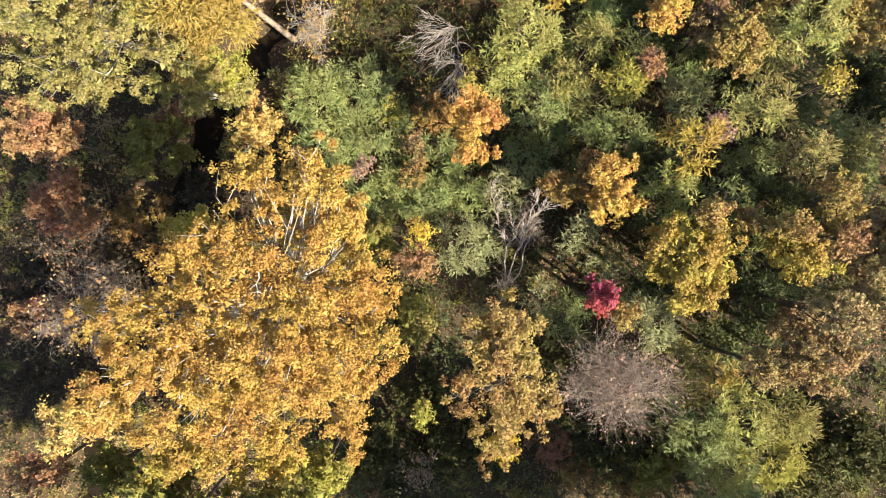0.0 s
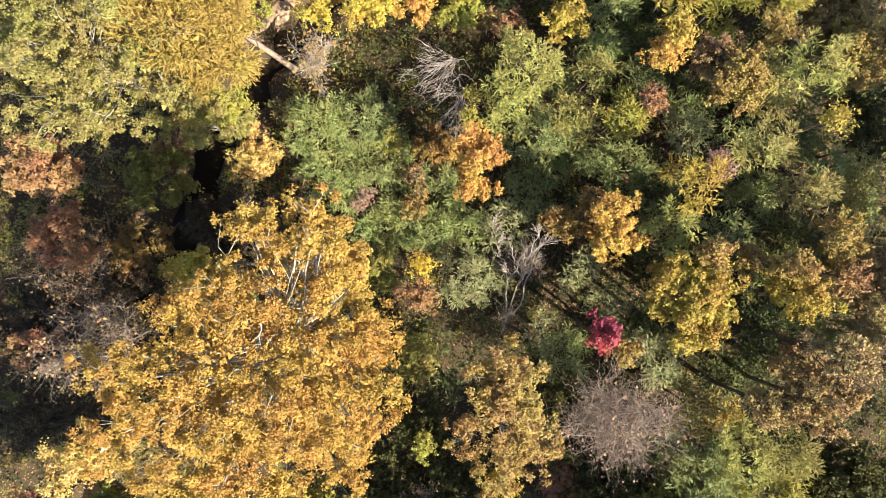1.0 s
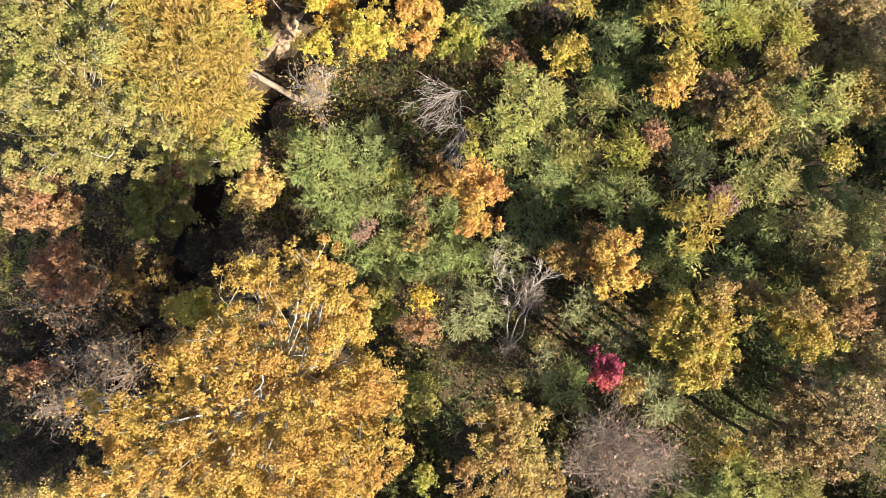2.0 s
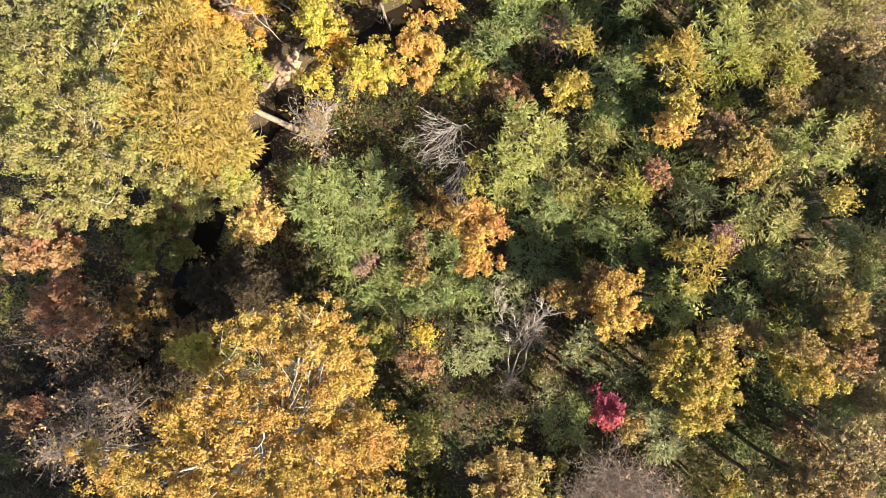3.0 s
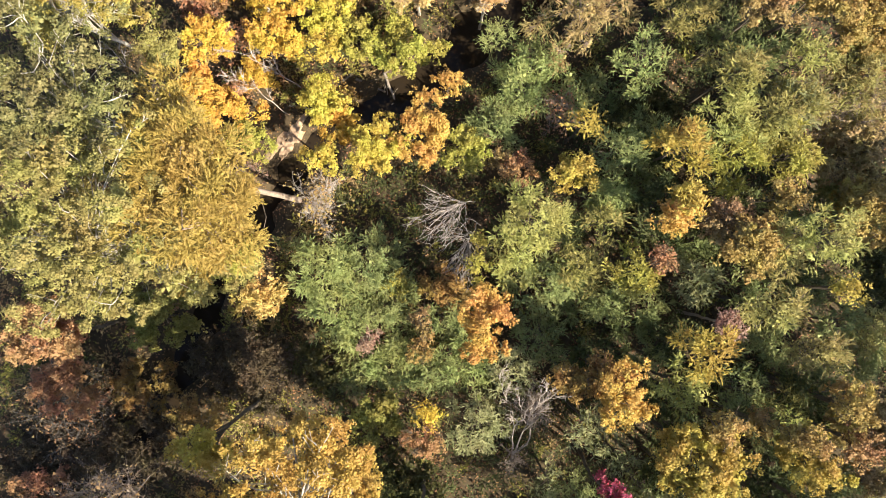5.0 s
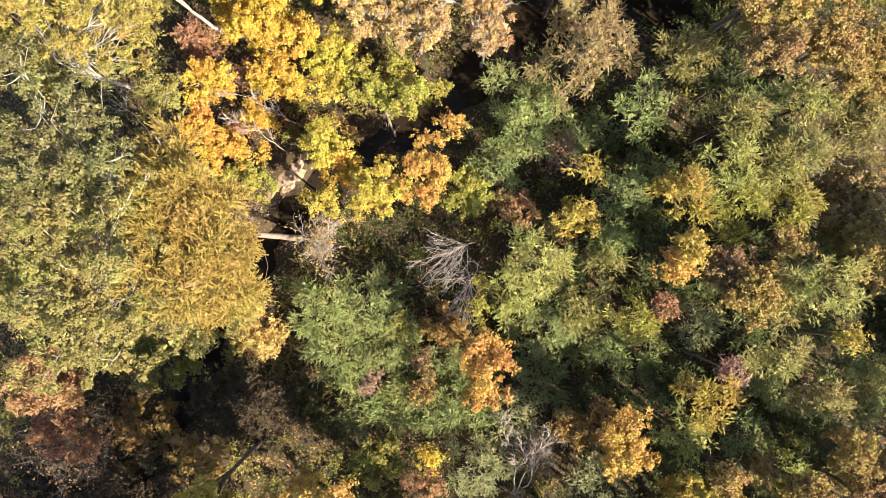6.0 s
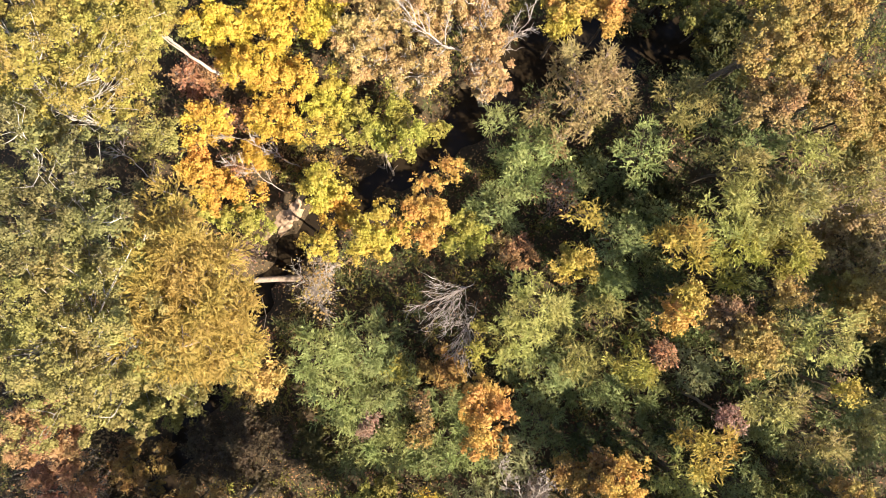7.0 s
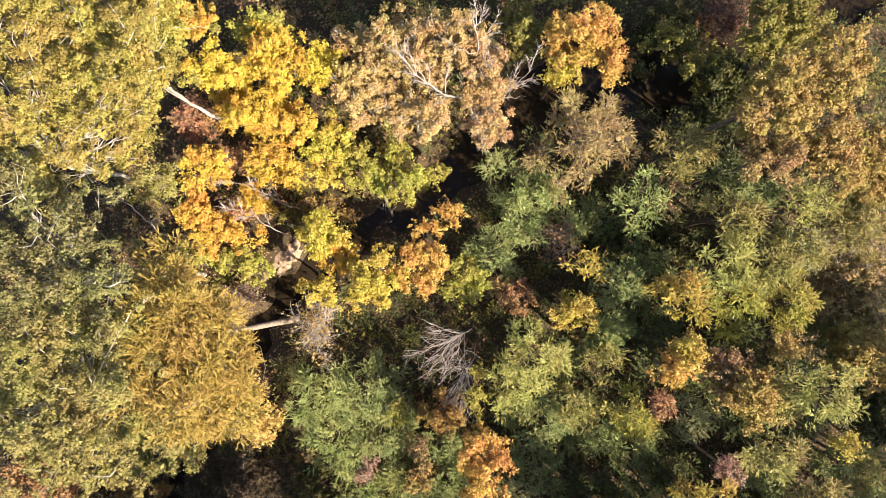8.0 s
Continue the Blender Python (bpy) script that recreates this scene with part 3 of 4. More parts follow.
# ---- tall leaning trees on the bank ----
def leaning_gold():
    lobes = [
        (-21.1, 26.8, 23.2, 2.0, 1.8), (-22.1, 24.5, 24.2, 2.0, 1.8), (-19.4, 24.5, 24.2, 2.2, 2.0), (-17.8, 24.5, 22.2, 1.9, 1.7), (-21.1, 21.9, 24.2, 2.2, 2.0),
        (-18.3, 21.5, 24.2, 2.3, 2.1), (-16.7, 20.9, 22.2, 1.9, 1.7), (-22.0, 19.3, 24.2, 1.9, 1.7), (-19.3, 18.6, 24.2, 2.2, 2.0), (-17.3, 17.8, 21.7, 2.1, 1.8),
        (-20.1, 15.7, 19.0, 1.7, 1.5), (-17.1, 18.4, 17.0, 1.4, 1.3), (-21.1, 28.8, 22.2, 1.5, 1.4)]
    lobes += below(lobes[:10], 4.5, 2, 0.85)
    return tree("leaning_tree", "golden olive tree with a bare tan trunk leaning over the creek", lobes, (-15.9, 22.4), BARK_TAN, LEAVES["mustard"],
                trunk_r=0.33, branches=4, twigs=0, clump=0.55, style="spray", length=0.24, width=0.07, core=0.8, stem_top=(-19.9, 22.9, 20.0), cover=2.8, flare=0.15, crook=0.002)


def tall_olive(lobes, base, top, cover=2.3, leaf="grey_olive"):
    lobes = lobes + below(lobes, 5.5, 2, 0.9)
    return tree("cottonwood_tree", "tall olive green tree with pale forking limbs", lobes, base, BARK_PALE, LEAVES[leaf], trunk_r=0.22, crook=0.03,
                branches=6, twigs=10, clump=0.85, flat=0.4, stem_top=top, group="tall olive trees on the bank", cover=cover, ragged=0.45, limb_r=0.34, arm=0.24, core=0.6,
                length=0.19, width=0.125, flare=0.3)


leaning_gold()
tall_olive([
        (-29.9, 23.3, 24.2, 2.4, 2.1), (-26.9, 23.5, 23.5, 2.3, 2.1), (-23.3, 24.1, 25.2, 1.8, 1.6), (-31.3, 19.5, 23.0, 2.5, 2.3), (-27.8, 19.8, 23.2, 2.5, 2.3),
        (-23.4, 20.5, 25.9, 2.1, 1.9), (-29.7, 16.4, 24.4, 2.4, 2.1), (-26.8, 16.3, 23.2, 2.4, 2.2), (-23.0, 16.7, 24.0, 2.1, 1.9), (-21.3, 15.1, 21.0, 1.9, 1.7),
        (-29.4, 13.3, 22.0, 2.1, 1.9), (-25.3, 13.1, 22.0, 2.0, 1.8), (-34.2, 18.3, 22.9, 2.4, 2.2)], (-23.5, 17.5), (-27.5, 17.5, 17.0))
tall_olive([
        (-30.5, 33.4, 24.8, 2.1, 1.8), (-34.3, 30.6, 22.7, 2.6, 2.3), (-30.3, 29.9, 23.3, 2.4, 2.1), (-25.8, 30.6, 26.6, 1.7, 1.4), (-30.4, 26.5, 24.4, 2.3, 1.9),
        (-27.6, 26.7, 23.7, 2.2, 1.9), (-23.4, 27.2, 26.6, 1.7, 1.5), (-35.0, 25.7, 21.5, 2.6, 2.3)], (-25.5, 27.0), (-30.0, 27.5, 14.0), 1.9, "dull_olive")
tall_olive([
        (-30.8, 45.9, 23.3, 2.5, 2.2), (-27.9, 45.8, 21.7, 2.6, 2.3), (-23.6, 44.1, 23.6, 2.3, 2.0), (-30.4, 42.2, 23.5, 2.5, 2.2), (-27.6, 41.8, 22.0, 2.5, 2.3),
        (-23.7, 41.0, 22.9, 1.9, 1.7), (-30.6, 38.5, 25.2, 1.9, 1.7), (-28.6, 38.9, 23.1, 2.1, 1.9), (-25.5, 38.6, 22.5, 1.8, 1.6), (-34.3, 44.0, 22.5, 2.5, 2.3),
        (-32.6, 39.6, 19.5, 1.6, 1.3), (-33.0, 36.0, 19.0, 1.6, 1.2), (-35.6, 38.0, 19.5, 2.0, 1.5),
        (-29.8, 38.3, 19.5, 1.7, 1.3), (-28.6, 36.9, 18.0, 1.3, 1.0), (-32.4, 35.1, 20.0, 1.9, 1.4)], (-28.9, 37.4), (-33.2, 37.2, 15.4), leaf="yellow_olive")
tall_olive([(-26.0, 44.5, 20.0, 2.6, 2.0), (-28.5, 47.0, 21.0, 2.8, 2.2), (-24.5, 48.5, 19.0, 2.6, 2.0), (-31.5, 49.0, 22.0, 2.8, 2.2), (-27.0, 51.0, 20.0, 2.6, 2.0), (-24.6, 44.0, 17.0, 1.5, 1.2)],
           (-19.2, 42.6), (-25.0, 43.8, 14.0), leaf="yellow_olive")

# ---- the wood ----
grow('cream_maple', -28.5, -13.6, 23.0, 4.0, 2.0)
grow('rust_oak', -35.1, -19.4, 17.0, 3.0, 1.6)
grow('gold_oak', -20.0, -15.9, 25.0, 4.0, 2.0)
grow('olive_maple', -14.3, -17.3, 22.0, 3.2, 1.9)
grow('lime_maple', -10.3, -19.2, 17.0, 2.1, 2.1)
grow('dull_brush', -42.0, -13.9, 6.0, 3.3, 2.8)
grow('tan_oak', 26.2, -9.4, 22.0, 2.6, 1.6)
grow('tan_oak', 29.4, -8.8, 23.0, 3.2, 2.0)
grow('brown_oak', 30.5, -4.9, 24.0, 1.9, 2.5)
grow('brown_oak', 30.5, -6.7, 17.0, 2.8, 2.1)
grow('olive_willow', 23.6, -11.8, 11.0, 2.6, 3.4)
grow('yellow_willow', 25.8, -12.2, 13.0, 1.9, 1.2)
grow('green_willow', 23.2, -16.7, 14.0, 3.2, 3.0)
grow('pale_willow', 26.7, -15.2, 15.0, 3.2, 2.9)
grow('olive_willow', 31.1, -15.5, 14.0, 3.0, 3.0)
grow('lime_willow', 30.1, -19.3, 15.0, 3.2, 2.2)
grow('pale_willow', 26.3, -20.5, 13.0, 3.5, 2.0)
grow('copper_oak', 14.5, -23.1, 5.0, 2.1, 1.9)
grow('rust_oak', 11.5, -20.3, 4.0, 2.5, 2.4)
grow('bronze', 19.9, -22.8, 5.0, 3.7, 2.8)
grow('yellow_maple', 5.5, -18.0, 13.0, 1.3, 1.4)
grow('grey_willow', 9.1, -4.6, 10.5, 1.3, 2.0)
grow('olive_oak', -2.2, -6.0, 20.0, 1.8, 2.7)
grow('dark_oak', -2.2, -15.8, 5.0, 2.5, 3.1)
grow('lime_maple', -2.2, -16.4, 6.0, 1.3, 1.4)
grow('bright_willow', -12.6, 15.2, 7.5, 3.4, 3.4)
grow('green_willow', -8.3, 15.8, 7.5, 3.6, 3.4)
grow('green_willow', -5.6, 13.1, 6.5, 2.3, 2.9)
grow('bright_willow', -11.3, 10.9, 7.0, 4.0, 2.9)
grow('green_willow', -7.6, 10.1, 6.0, 3.5, 2.7)
grow('pink_brush', -8.2, 8.1, 6.0, 1.3, 1.2)
grow('lime_maple', -5.1, 13.9, 6.5, 1.3, 1.2)
grow('tan_oak', -2.7, 9.8, 8.0, 0.9, 2.4)
grow('copper_oak', -3.0, 7.4, 7.0, 1.4, 1.1)
grow('bright_willow', -5.4, 5.9, 6.0, 3.2, 2.8)
grow('green_willow', -1.5, 5.2, 7.0, 3.2, 2.7)
grow('bright_willow', 1.8, 6.0, 7.5, 3.0, 2.6)
grow('yellow_maple', -2.2, 1.8, 9.0, 1.2, 1.1)
grow('rust_oak', -2.3, -1.1, 8.5, 2.0, 1.6)
grow('olive_oak', -7.0, 0.8, 7.0, 2.5, 2.7)
grow('grey_willow', 2.5, 0.4, 9.5, 3.1, 2.8)
grow('grey_willow', 6.1, 5.4, 9.5, 3.3, 2.1)
grow('green_willow', 8.6, 8.8, 9.0, 2.9, 2.4)
grow('green_willow', 0.1, 10.1, 6.0, 2.8, 2.2)
grow('orange_maple', 2.6, 11.2, 15.8, 2.3, 3.1)
grow('lime_maple', 2.5, 16.4, 9.0, 1.1, 2.5)
grow('bronze', -0.4, 13.4, 6.0, 2.2, 2.2)
grow('pale_willow', 7.4, 19.9, 13.5, 3.1, 2.9)
grow('pale_willow', 6.5, 16.4, 11.0, 2.6, 2.6)
grow('green_willow', 9.1, 14.1, 10.6, 3.2, 2.9)
grow('olive_willow', 11.9, 15.8, 12.0, 2.4, 2.3)
grow('olive_willow', 14.1, 19.5, 12.4, 1.7, 2.3)
grow('green_willow', 13.5, 12.3, 8.0, 3.2, 2.4)
grow('green_willow', 18.1, 11.2, 7.0, 3.8, 2.7)
grow('lime_willow', 16.1, 15.2, 14.0, 2.1, 2.2)
grow('rust_oak', 18.4, 16.4, 14.0, 1.1, 1.1)
grow('orange_maple', 14.6, 5.0, 18.0, 2.4, 2.8)
grow('bronze', 13.3, 6.8, 16.5, 1.5, 1.7)
grow('bronze', 10.8, 5.6, 14.0, 1.9, 1.6)
grow('grey_willow', 12.1, 1.4, 13.5, 2.2, 1.7)
grow('grey_willow', 15.2, -1.6, 12.0, 2.2, 1.5)
grow('green_willow', 11.6, -6.5, 10.0, 2.2, 2.2)
grow('red_maple', 13.9, -4.1, 16.0, 1.5, 1.8)
grow('copper_oak', 16.2, -5.7, 15.0, 1.6, 1.2)
grow('grey_willow', 18.8, -6.0, 15.0, 2.2, 2.7)
grow('green_willow', 18.0, -4.7, 11.0, 2.6, 2.1)
grow('gold_oak', 20.9, -0.4, 20.0, 3.6, 3.1)
grow('gold_oak', 20.7, -3.7, 19.0, 2.3, 2.0)
grow('copper_oak', 21.9, 2.9, 20.0, 1.2, 1.5)
grow('copper_oak', 26.4, 2.3, 16.0, 1.5, 1.3)
grow('gold_oak', 29.7, -0.1, 19.0, 2.7, 2.4)
grow('copper_oak', 28.9, 1.7, 19.0, 2.0, 1.4)
grow('copper_oak', 33.5, 4.1, 18.5, 1.6, 2.8)
grow('rust_oak', 34.1, 0.8, 18.0, 1.4, 1.8)
grow('yellow_willow', 21.1, 8.5, 18.0, 2.1, 2.2)
grow('pale_willow', 20.3, 5.1, 15.0, 2.5, 2.1)
grow('green_willow', 26.1, 4.3, 13.0, 2.4, 2.0)
grow('pink_brush', 24.3, 10.7, 14.5, 1.2, 1.4)
grow('brown_willow', 28.1, 12.5, 16.0, 3.0, 2.1)
grow('brown_willow', 31.8, 8.4, 15.0, 2.7, 2.2)
grow('green_willow', 29.8, 8.1, 10.0, 2.6, 2.6)
grow('green_willow', 35.6, 3.7, 8.0, 3.8, 2.7)
grow('pale_willow', 31.4, 1.2, 12.0, 2.5, 1.4)
grow('gold_oak', 32.4, 14.1, 18.7, 1.4, 0.9)
grow('green_willow', 35.9, 10.8, 12.0, 2.3, 2.0)
grow('pale_willow', 30.3, 18.4, 20.0, 2.9, 2.7)
grow('brown_willow', 29.3, 17.0, 15.0, 2.4, 2.4)
grow('copper_oak', 25.3, 18.0, 17.6, 2.6, 2.7)
grow('brown_oak', 23.4, 19.8, 16.0, 1.9, 1.9)
grow('copper_oak', 28.1, 21.7, 17.0, 1.7, 1.4)
grow('gold_oak', 19.6, 21.6, 17.7, 1.4, 1.7)
grow('orange_maple', 18.9, 19.9, 17.0, 1.6, 1.4)
grow('grey_willow', 22.9, 14.3, 11.0, 2.8, 2.1)
grow('green_willow', 24.1, 18.3, 7.0, 3.3, 2.5)
grow('lime_willow', 24.9, 22.8, 13.0, 1.1, 1.1)
grow('yellow_willow', 19.8, 26.2, 16.8, 2.2, 2.4)
grow('pale_willow', 24.1, 28.1, 16.0, 3.2, 3.0)
grow('lime_willow', 25.3, 25.8, 15.5, 2.4, 2.1)
grow('olive_willow', 28.2, 28.7, 15.4, 2.6, 2.6)
grow('lime_willow', 29.6, 25.7, 15.0, 2.4, 2.5)
grow('olive_willow', 30.8, 30.1, 15.4, 2.2, 2.2)
grow('green_willow', 15.7, 26.6, 11.0, 2.3, 2.1)
grow('bright_willow', 14.4, 22.4, 10.0, 2.6, 2.4)
grow('green_willow', 19.2, 24.3, 7.0, 3.0, 2.5)
grow('yellow_willow', 12.2, 28.7, 12.8, 1.9, 1.3)
grow('gold_oak', 11.0, 24.5, 12.0, 1.8, 1.8)
grow('rust_oak', 6.4, 25.1, 7.0, 2.2, 1.4)
grow('tan_oak', 4.5, 26.4, 6.0, 2.2, 1.2)
grow('bright_willow', 7.1, 33.2, 8.0, 3.1, 2.8)
grow('green_willow', 4.7, 29.7, 7.0, 2.6, 3.0)
grow('lime_maple', 1.6, 27.0, 8.0, 2.2, 2.6)
grow('orange_maple', -2.7, 28.6, 9.5, 3.0, 3.8)
grow('orange_maple', -0.2, 32.9, 8.0, 1.4, 1.4)
grow('olive_maple', -7.5, 26.8, 10.0, 2.7, 2.9)
grow('olive_maple', -12.1, 25.7, 9.0, 1.8, 1.7)
grow('olive_maple', -12.2, 31.2, 11.0, 2.1, 2.3)
grow('amber_maple', -10.7, 29.2, 8.0, 1.9, 1.8)
grow('cream_maple', -19.0, 12.8, 6.0, 2.6, 3.3)
grow('grey_olive', -22.0, 15.1, 14.0, 4.2, 2.6)
grow('lime_maple', -20.6, 16.4, 13.0, 2.5, 2.0)
grow('rust_oak', -27.9, 13.4, 5.0, 1.9, 1.6)
grow('rust_oak', -34.2, 9.9, 18.5, 2.8, 3.0)
grow('olive_oak', -28.8, 10.1, 7.0, 3.8, 2.9)
grow('bronze', -31.4, 3.1, 3.5, 4.3, 2.3)
grow('rust_oak', -36.9, 4.4, 10.0, 3.2, 3.2)
grow('bronze', -24.9, 0.2, 7.0, 3.3, 2.2)
grow('olive_maple', -19.4, 1.5, 22.0, 2.4, 1.7)
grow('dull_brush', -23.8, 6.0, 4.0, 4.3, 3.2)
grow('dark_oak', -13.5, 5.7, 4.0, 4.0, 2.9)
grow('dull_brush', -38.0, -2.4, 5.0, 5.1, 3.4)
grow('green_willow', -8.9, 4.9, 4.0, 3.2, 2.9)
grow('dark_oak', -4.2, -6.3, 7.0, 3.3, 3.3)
grow('yellow_maple', -21.7, 46.2, 12.0, 3.0, 2.5)
grow('yellow_maple', -16.2, 47.6, 12.5, 3.5, 2.9)
grow('yellow_maple', -12.0, 46.5, 11.0, 2.3, 2.2)
grow('yellow_maple', -18.5, 43.0, 11.0, 3.5, 2.6)
grow('amber_maple', -15.5, 41.5, 9.5, 3.2, 2.1)
grow('lime_maple', -17.8, 50.3, 11.0, 3.1, 1.9)
grow('amber_maple', -24.7, 50.4, 12.0, 2.3, 2.0)
grow('amber_maple', -23.8, 37.7, 8.0, 2.6, 2.3)
grow('amber_maple', -16.9, 37.8, 8.0, 3.2, 2.2)
grow('olive_maple', -12.1, 40.3, 8.0, 2.5, 2.3)
grow('olive_maple', -12.8, 37.4, 7.0, 2.7, 1.9)
grow('lime_maple', -5.2, 37.0, 7.0, 5.1, 2.9)
grow('lime_maple', -9.6, 38.1, 6.5, 2.2, 2.2)
grow('tan_brush', -5.5, 47.6, 14.0, 4.7, 3.9)
grow('tan_brush', -8.1, 43.9, 12.0, 3.2, 2.6)
grow('tan_brush', -0.2, 48.7, 14.0, 3.4, 2.7)
grow('tan_brush', -3.3, 42.2, 12.0, 3.4, 2.2)
grow('tan_brush', 3.1, 41.0, 12.0, 2.2, 1.8)
grow('tan_brush', 2.8, 45.8, 13.0, 2.5, 3.0)
grow('olive_oak', 6.7, 50.6, 10.0, 2.4, 2.7)
grow('orange_maple', 11.5, 49.0, 15.0, 3.9, 2.9)
grow('orange_maple', 13.8, 46.5, 14.0, 1.5, 1.6)
grow('olive_maple', 9.8, 46.2, 13.0, 1.7, 1.6)
grow('tan_willow', 12.1, 40.1, 14.0, 4.5, 4.2)
grow('olive_willow', 20.9, 38.9, 13.6, 2.5, 2.4)
grow('bright_willow', 17.5, 34.7, 12.0, 2.1, 3.2)
grow('bright_willow', 8.5, 35.4, 8.0, 3.7, 2.5)
grow('green_willow', 4.5, 38.5, 7.0, 2.1, 1.3)
grow('copper_oak', 25.9, 42.4, 22.5, 3.1, 3.5)
grow('copper_oak', 30.1, 44.8, 22.0, 2.5, 3.6)
grow('tan_oak', 25.7, 37.4, 21.0, 2.5, 2.0)
grow('copper_oak', 30.3, 38.3, 21.0, 2.5, 2.5)
grow('copper_oak', 22.8, 40.8, 22.0, 1.3, 1.1)
grow('green_willow', 28.4, 35.6, 12.0, 2.5, 1.8)
grow('pale_willow', 31.7, 34.7, 14.0, 2.1, 2.0)
grow('green_willow', 26.1, 37.1, 9.0, 2.7, 2.1)
grow('olive_willow', 25.0, 32.6, 16.0, 2.5, 2.2)
grow('grey_willow', 29.9, 30.3, 15.0, 3.0, 2.0)
grow('olive_oak', 24.9, 48.0, 8.0, 3.2, 2.2)
grow('dark_oak', 27.2, 45.9, 10.0, 3.2, 3.2)
grow('dark_oak', 16.7, 47.9, 8.0, 2.2, 1.8)
grow('amber_maple', -22.4, 31.2, 6.0, 3.7, 2.2)
grow('lime_maple', -20.1, 28.2, 5.0, 2.4, 1.9)
grow('amber_maple', -24.8, 33.5, 7.0, 2.5, 2.1)
grow('lime_maple', -25.6, 28.1, 6.0, 2.8, 1.9)
grow('yellow_maple', -19.4, 34.5, 6.0, 1.9, 1.4)
grow('rust_oak', -25.6, 42.4, 4.0, 2.9, 2.1)
grow('bronze', -13.4, 33.6, 2.5, 3.5, 1.5)
grow('green_willow', 14.3, 32.9, 5.0, 3.4, 2.8)
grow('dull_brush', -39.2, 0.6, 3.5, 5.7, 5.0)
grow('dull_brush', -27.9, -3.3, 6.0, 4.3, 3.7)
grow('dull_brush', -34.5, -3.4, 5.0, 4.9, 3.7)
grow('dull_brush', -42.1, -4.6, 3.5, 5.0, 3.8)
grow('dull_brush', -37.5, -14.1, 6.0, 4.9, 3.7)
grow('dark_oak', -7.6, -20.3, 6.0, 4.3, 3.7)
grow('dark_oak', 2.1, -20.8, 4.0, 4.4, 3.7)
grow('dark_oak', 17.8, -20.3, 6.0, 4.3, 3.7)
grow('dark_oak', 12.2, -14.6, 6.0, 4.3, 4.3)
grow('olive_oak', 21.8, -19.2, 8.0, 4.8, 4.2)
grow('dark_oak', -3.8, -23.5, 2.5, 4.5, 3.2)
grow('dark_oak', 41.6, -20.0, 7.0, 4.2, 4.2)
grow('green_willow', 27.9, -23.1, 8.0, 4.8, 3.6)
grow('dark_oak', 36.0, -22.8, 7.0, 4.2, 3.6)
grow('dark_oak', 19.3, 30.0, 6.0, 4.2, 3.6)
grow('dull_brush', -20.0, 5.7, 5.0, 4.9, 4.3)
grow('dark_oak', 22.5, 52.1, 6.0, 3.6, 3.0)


grow('grey_olive', -27.7, 35.8, 10.0, 1.8, 2.3)
grow('green_willow', 31.9, -5.7, 9.0, 3.2, 2.7)
grow('green_willow', 28.6, -9.2, 8.0, 3.0, 2.2)
grow('olive_willow', 31.9, 3.6, 11.0, 2.6, 1.9)
grow('green_willow', 37.7, -6.5, 8.0, 3.2, 3.0)
grow('green_willow', 19.5, 6.9, 8.0, 2.7, 2.2)
grow('green_willow', 28.1, 13.9, 9.0, 2.7, 2.1)
grow('green_willow', 34.0, 13.9, 9.0, 2.7, 2.1)
grow('green_willow', 38.7, 24.5, 9.0, 2.7, 3.2)
grow('green_willow', 39.9, -21.7, 6.0, 3.9, 3.3)
grow('green_willow', 19.1, 28.6, 8.0, 3.2, 2.7)
grow('green_willow', 36.5, 20.7, 9.0, 3.2, 3.2)
grow('green_willow', 11.0, 19.4, 8.0, 2.2, 2.2)
grow('bright_willow', 14.8, 21.8, 10.0, 1.9, 2.1)
grow('brown_willow', 38.2, 28.3, 11.0, 2.4, 2.9)
grow('rust_oak', 37.7, 33.6, 12.0, 1.8, 2.0)
grow('brown_oak', 38.8, 23.5, 10.0, 2.5, 2.6)
grow('green_willow', 40.3, 18.6, 9.0, 2.7, 2.7)
grow('dark_oak', 40.0, 13.0, 10.0, 2.4, 2.6)
grow('green_willow', 40.1, 8.5, 9.0, 2.7, 2.3)
grow('green_willow', 40.1, 7.5, 9.0, 2.5, 2.7)
grow('olive_willow', 40.3, -5.2, 9.0, 2.1, 2.7)
grow('brown_willow', 38.7, 10.2, 12.0, 2.3, 2.9)
grow('dark_oak', 40.2, 16.3, 10.0, 2.6, 2.6)
grow('olive_oak', -27.8, -18.3, 19.0, 2.7, 1.8)
grow('green_willow', 41.1, 0.1, 9.0, 2.5, 2.5)
grow('brown_oak', 40.2, -4.1, 10.0, 2.3, 2.4)
grow('dark_oak', 40.6, -19.1, 9.0, 2.7, 3.2)
grow('rust_oak', -40.8, -6.6, 6.0, 3.3, 2.2)
grow('olive_oak', 21.4, 51.0, 7.0, 2.5, 1.6)
grow('dark_oak', 24.4, 43.1, 8.0, 2.4, 2.4)
grow('brown_oak', 37.6, 26.9, 12.0, 3.4, 3.4)
grow('brown_willow', 36.6, 32.4, 14.0, 3.3, 3.3)
grow('olive_oak', 31.1, 51.1, 12.0, 3.4, 3.4)
grow('rust_oak', 26.9, 54.1, 3.0, 3.8, 1.9)


grow('copper_oak', 37.2, 20.5, 15.0, 3.0, 3.0)
grow('tan_oak', 38.5, 1.0, 14.0, 3.2, 3.4)
grow('copper_oak', 37.6, 38.0, 15.0, 3.2, 3.2)


# low growth round the feet of the tall trees, leaf colour darkened for shade
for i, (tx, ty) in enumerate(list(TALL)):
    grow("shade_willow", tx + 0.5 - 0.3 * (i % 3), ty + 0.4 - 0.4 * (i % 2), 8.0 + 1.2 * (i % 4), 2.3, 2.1)


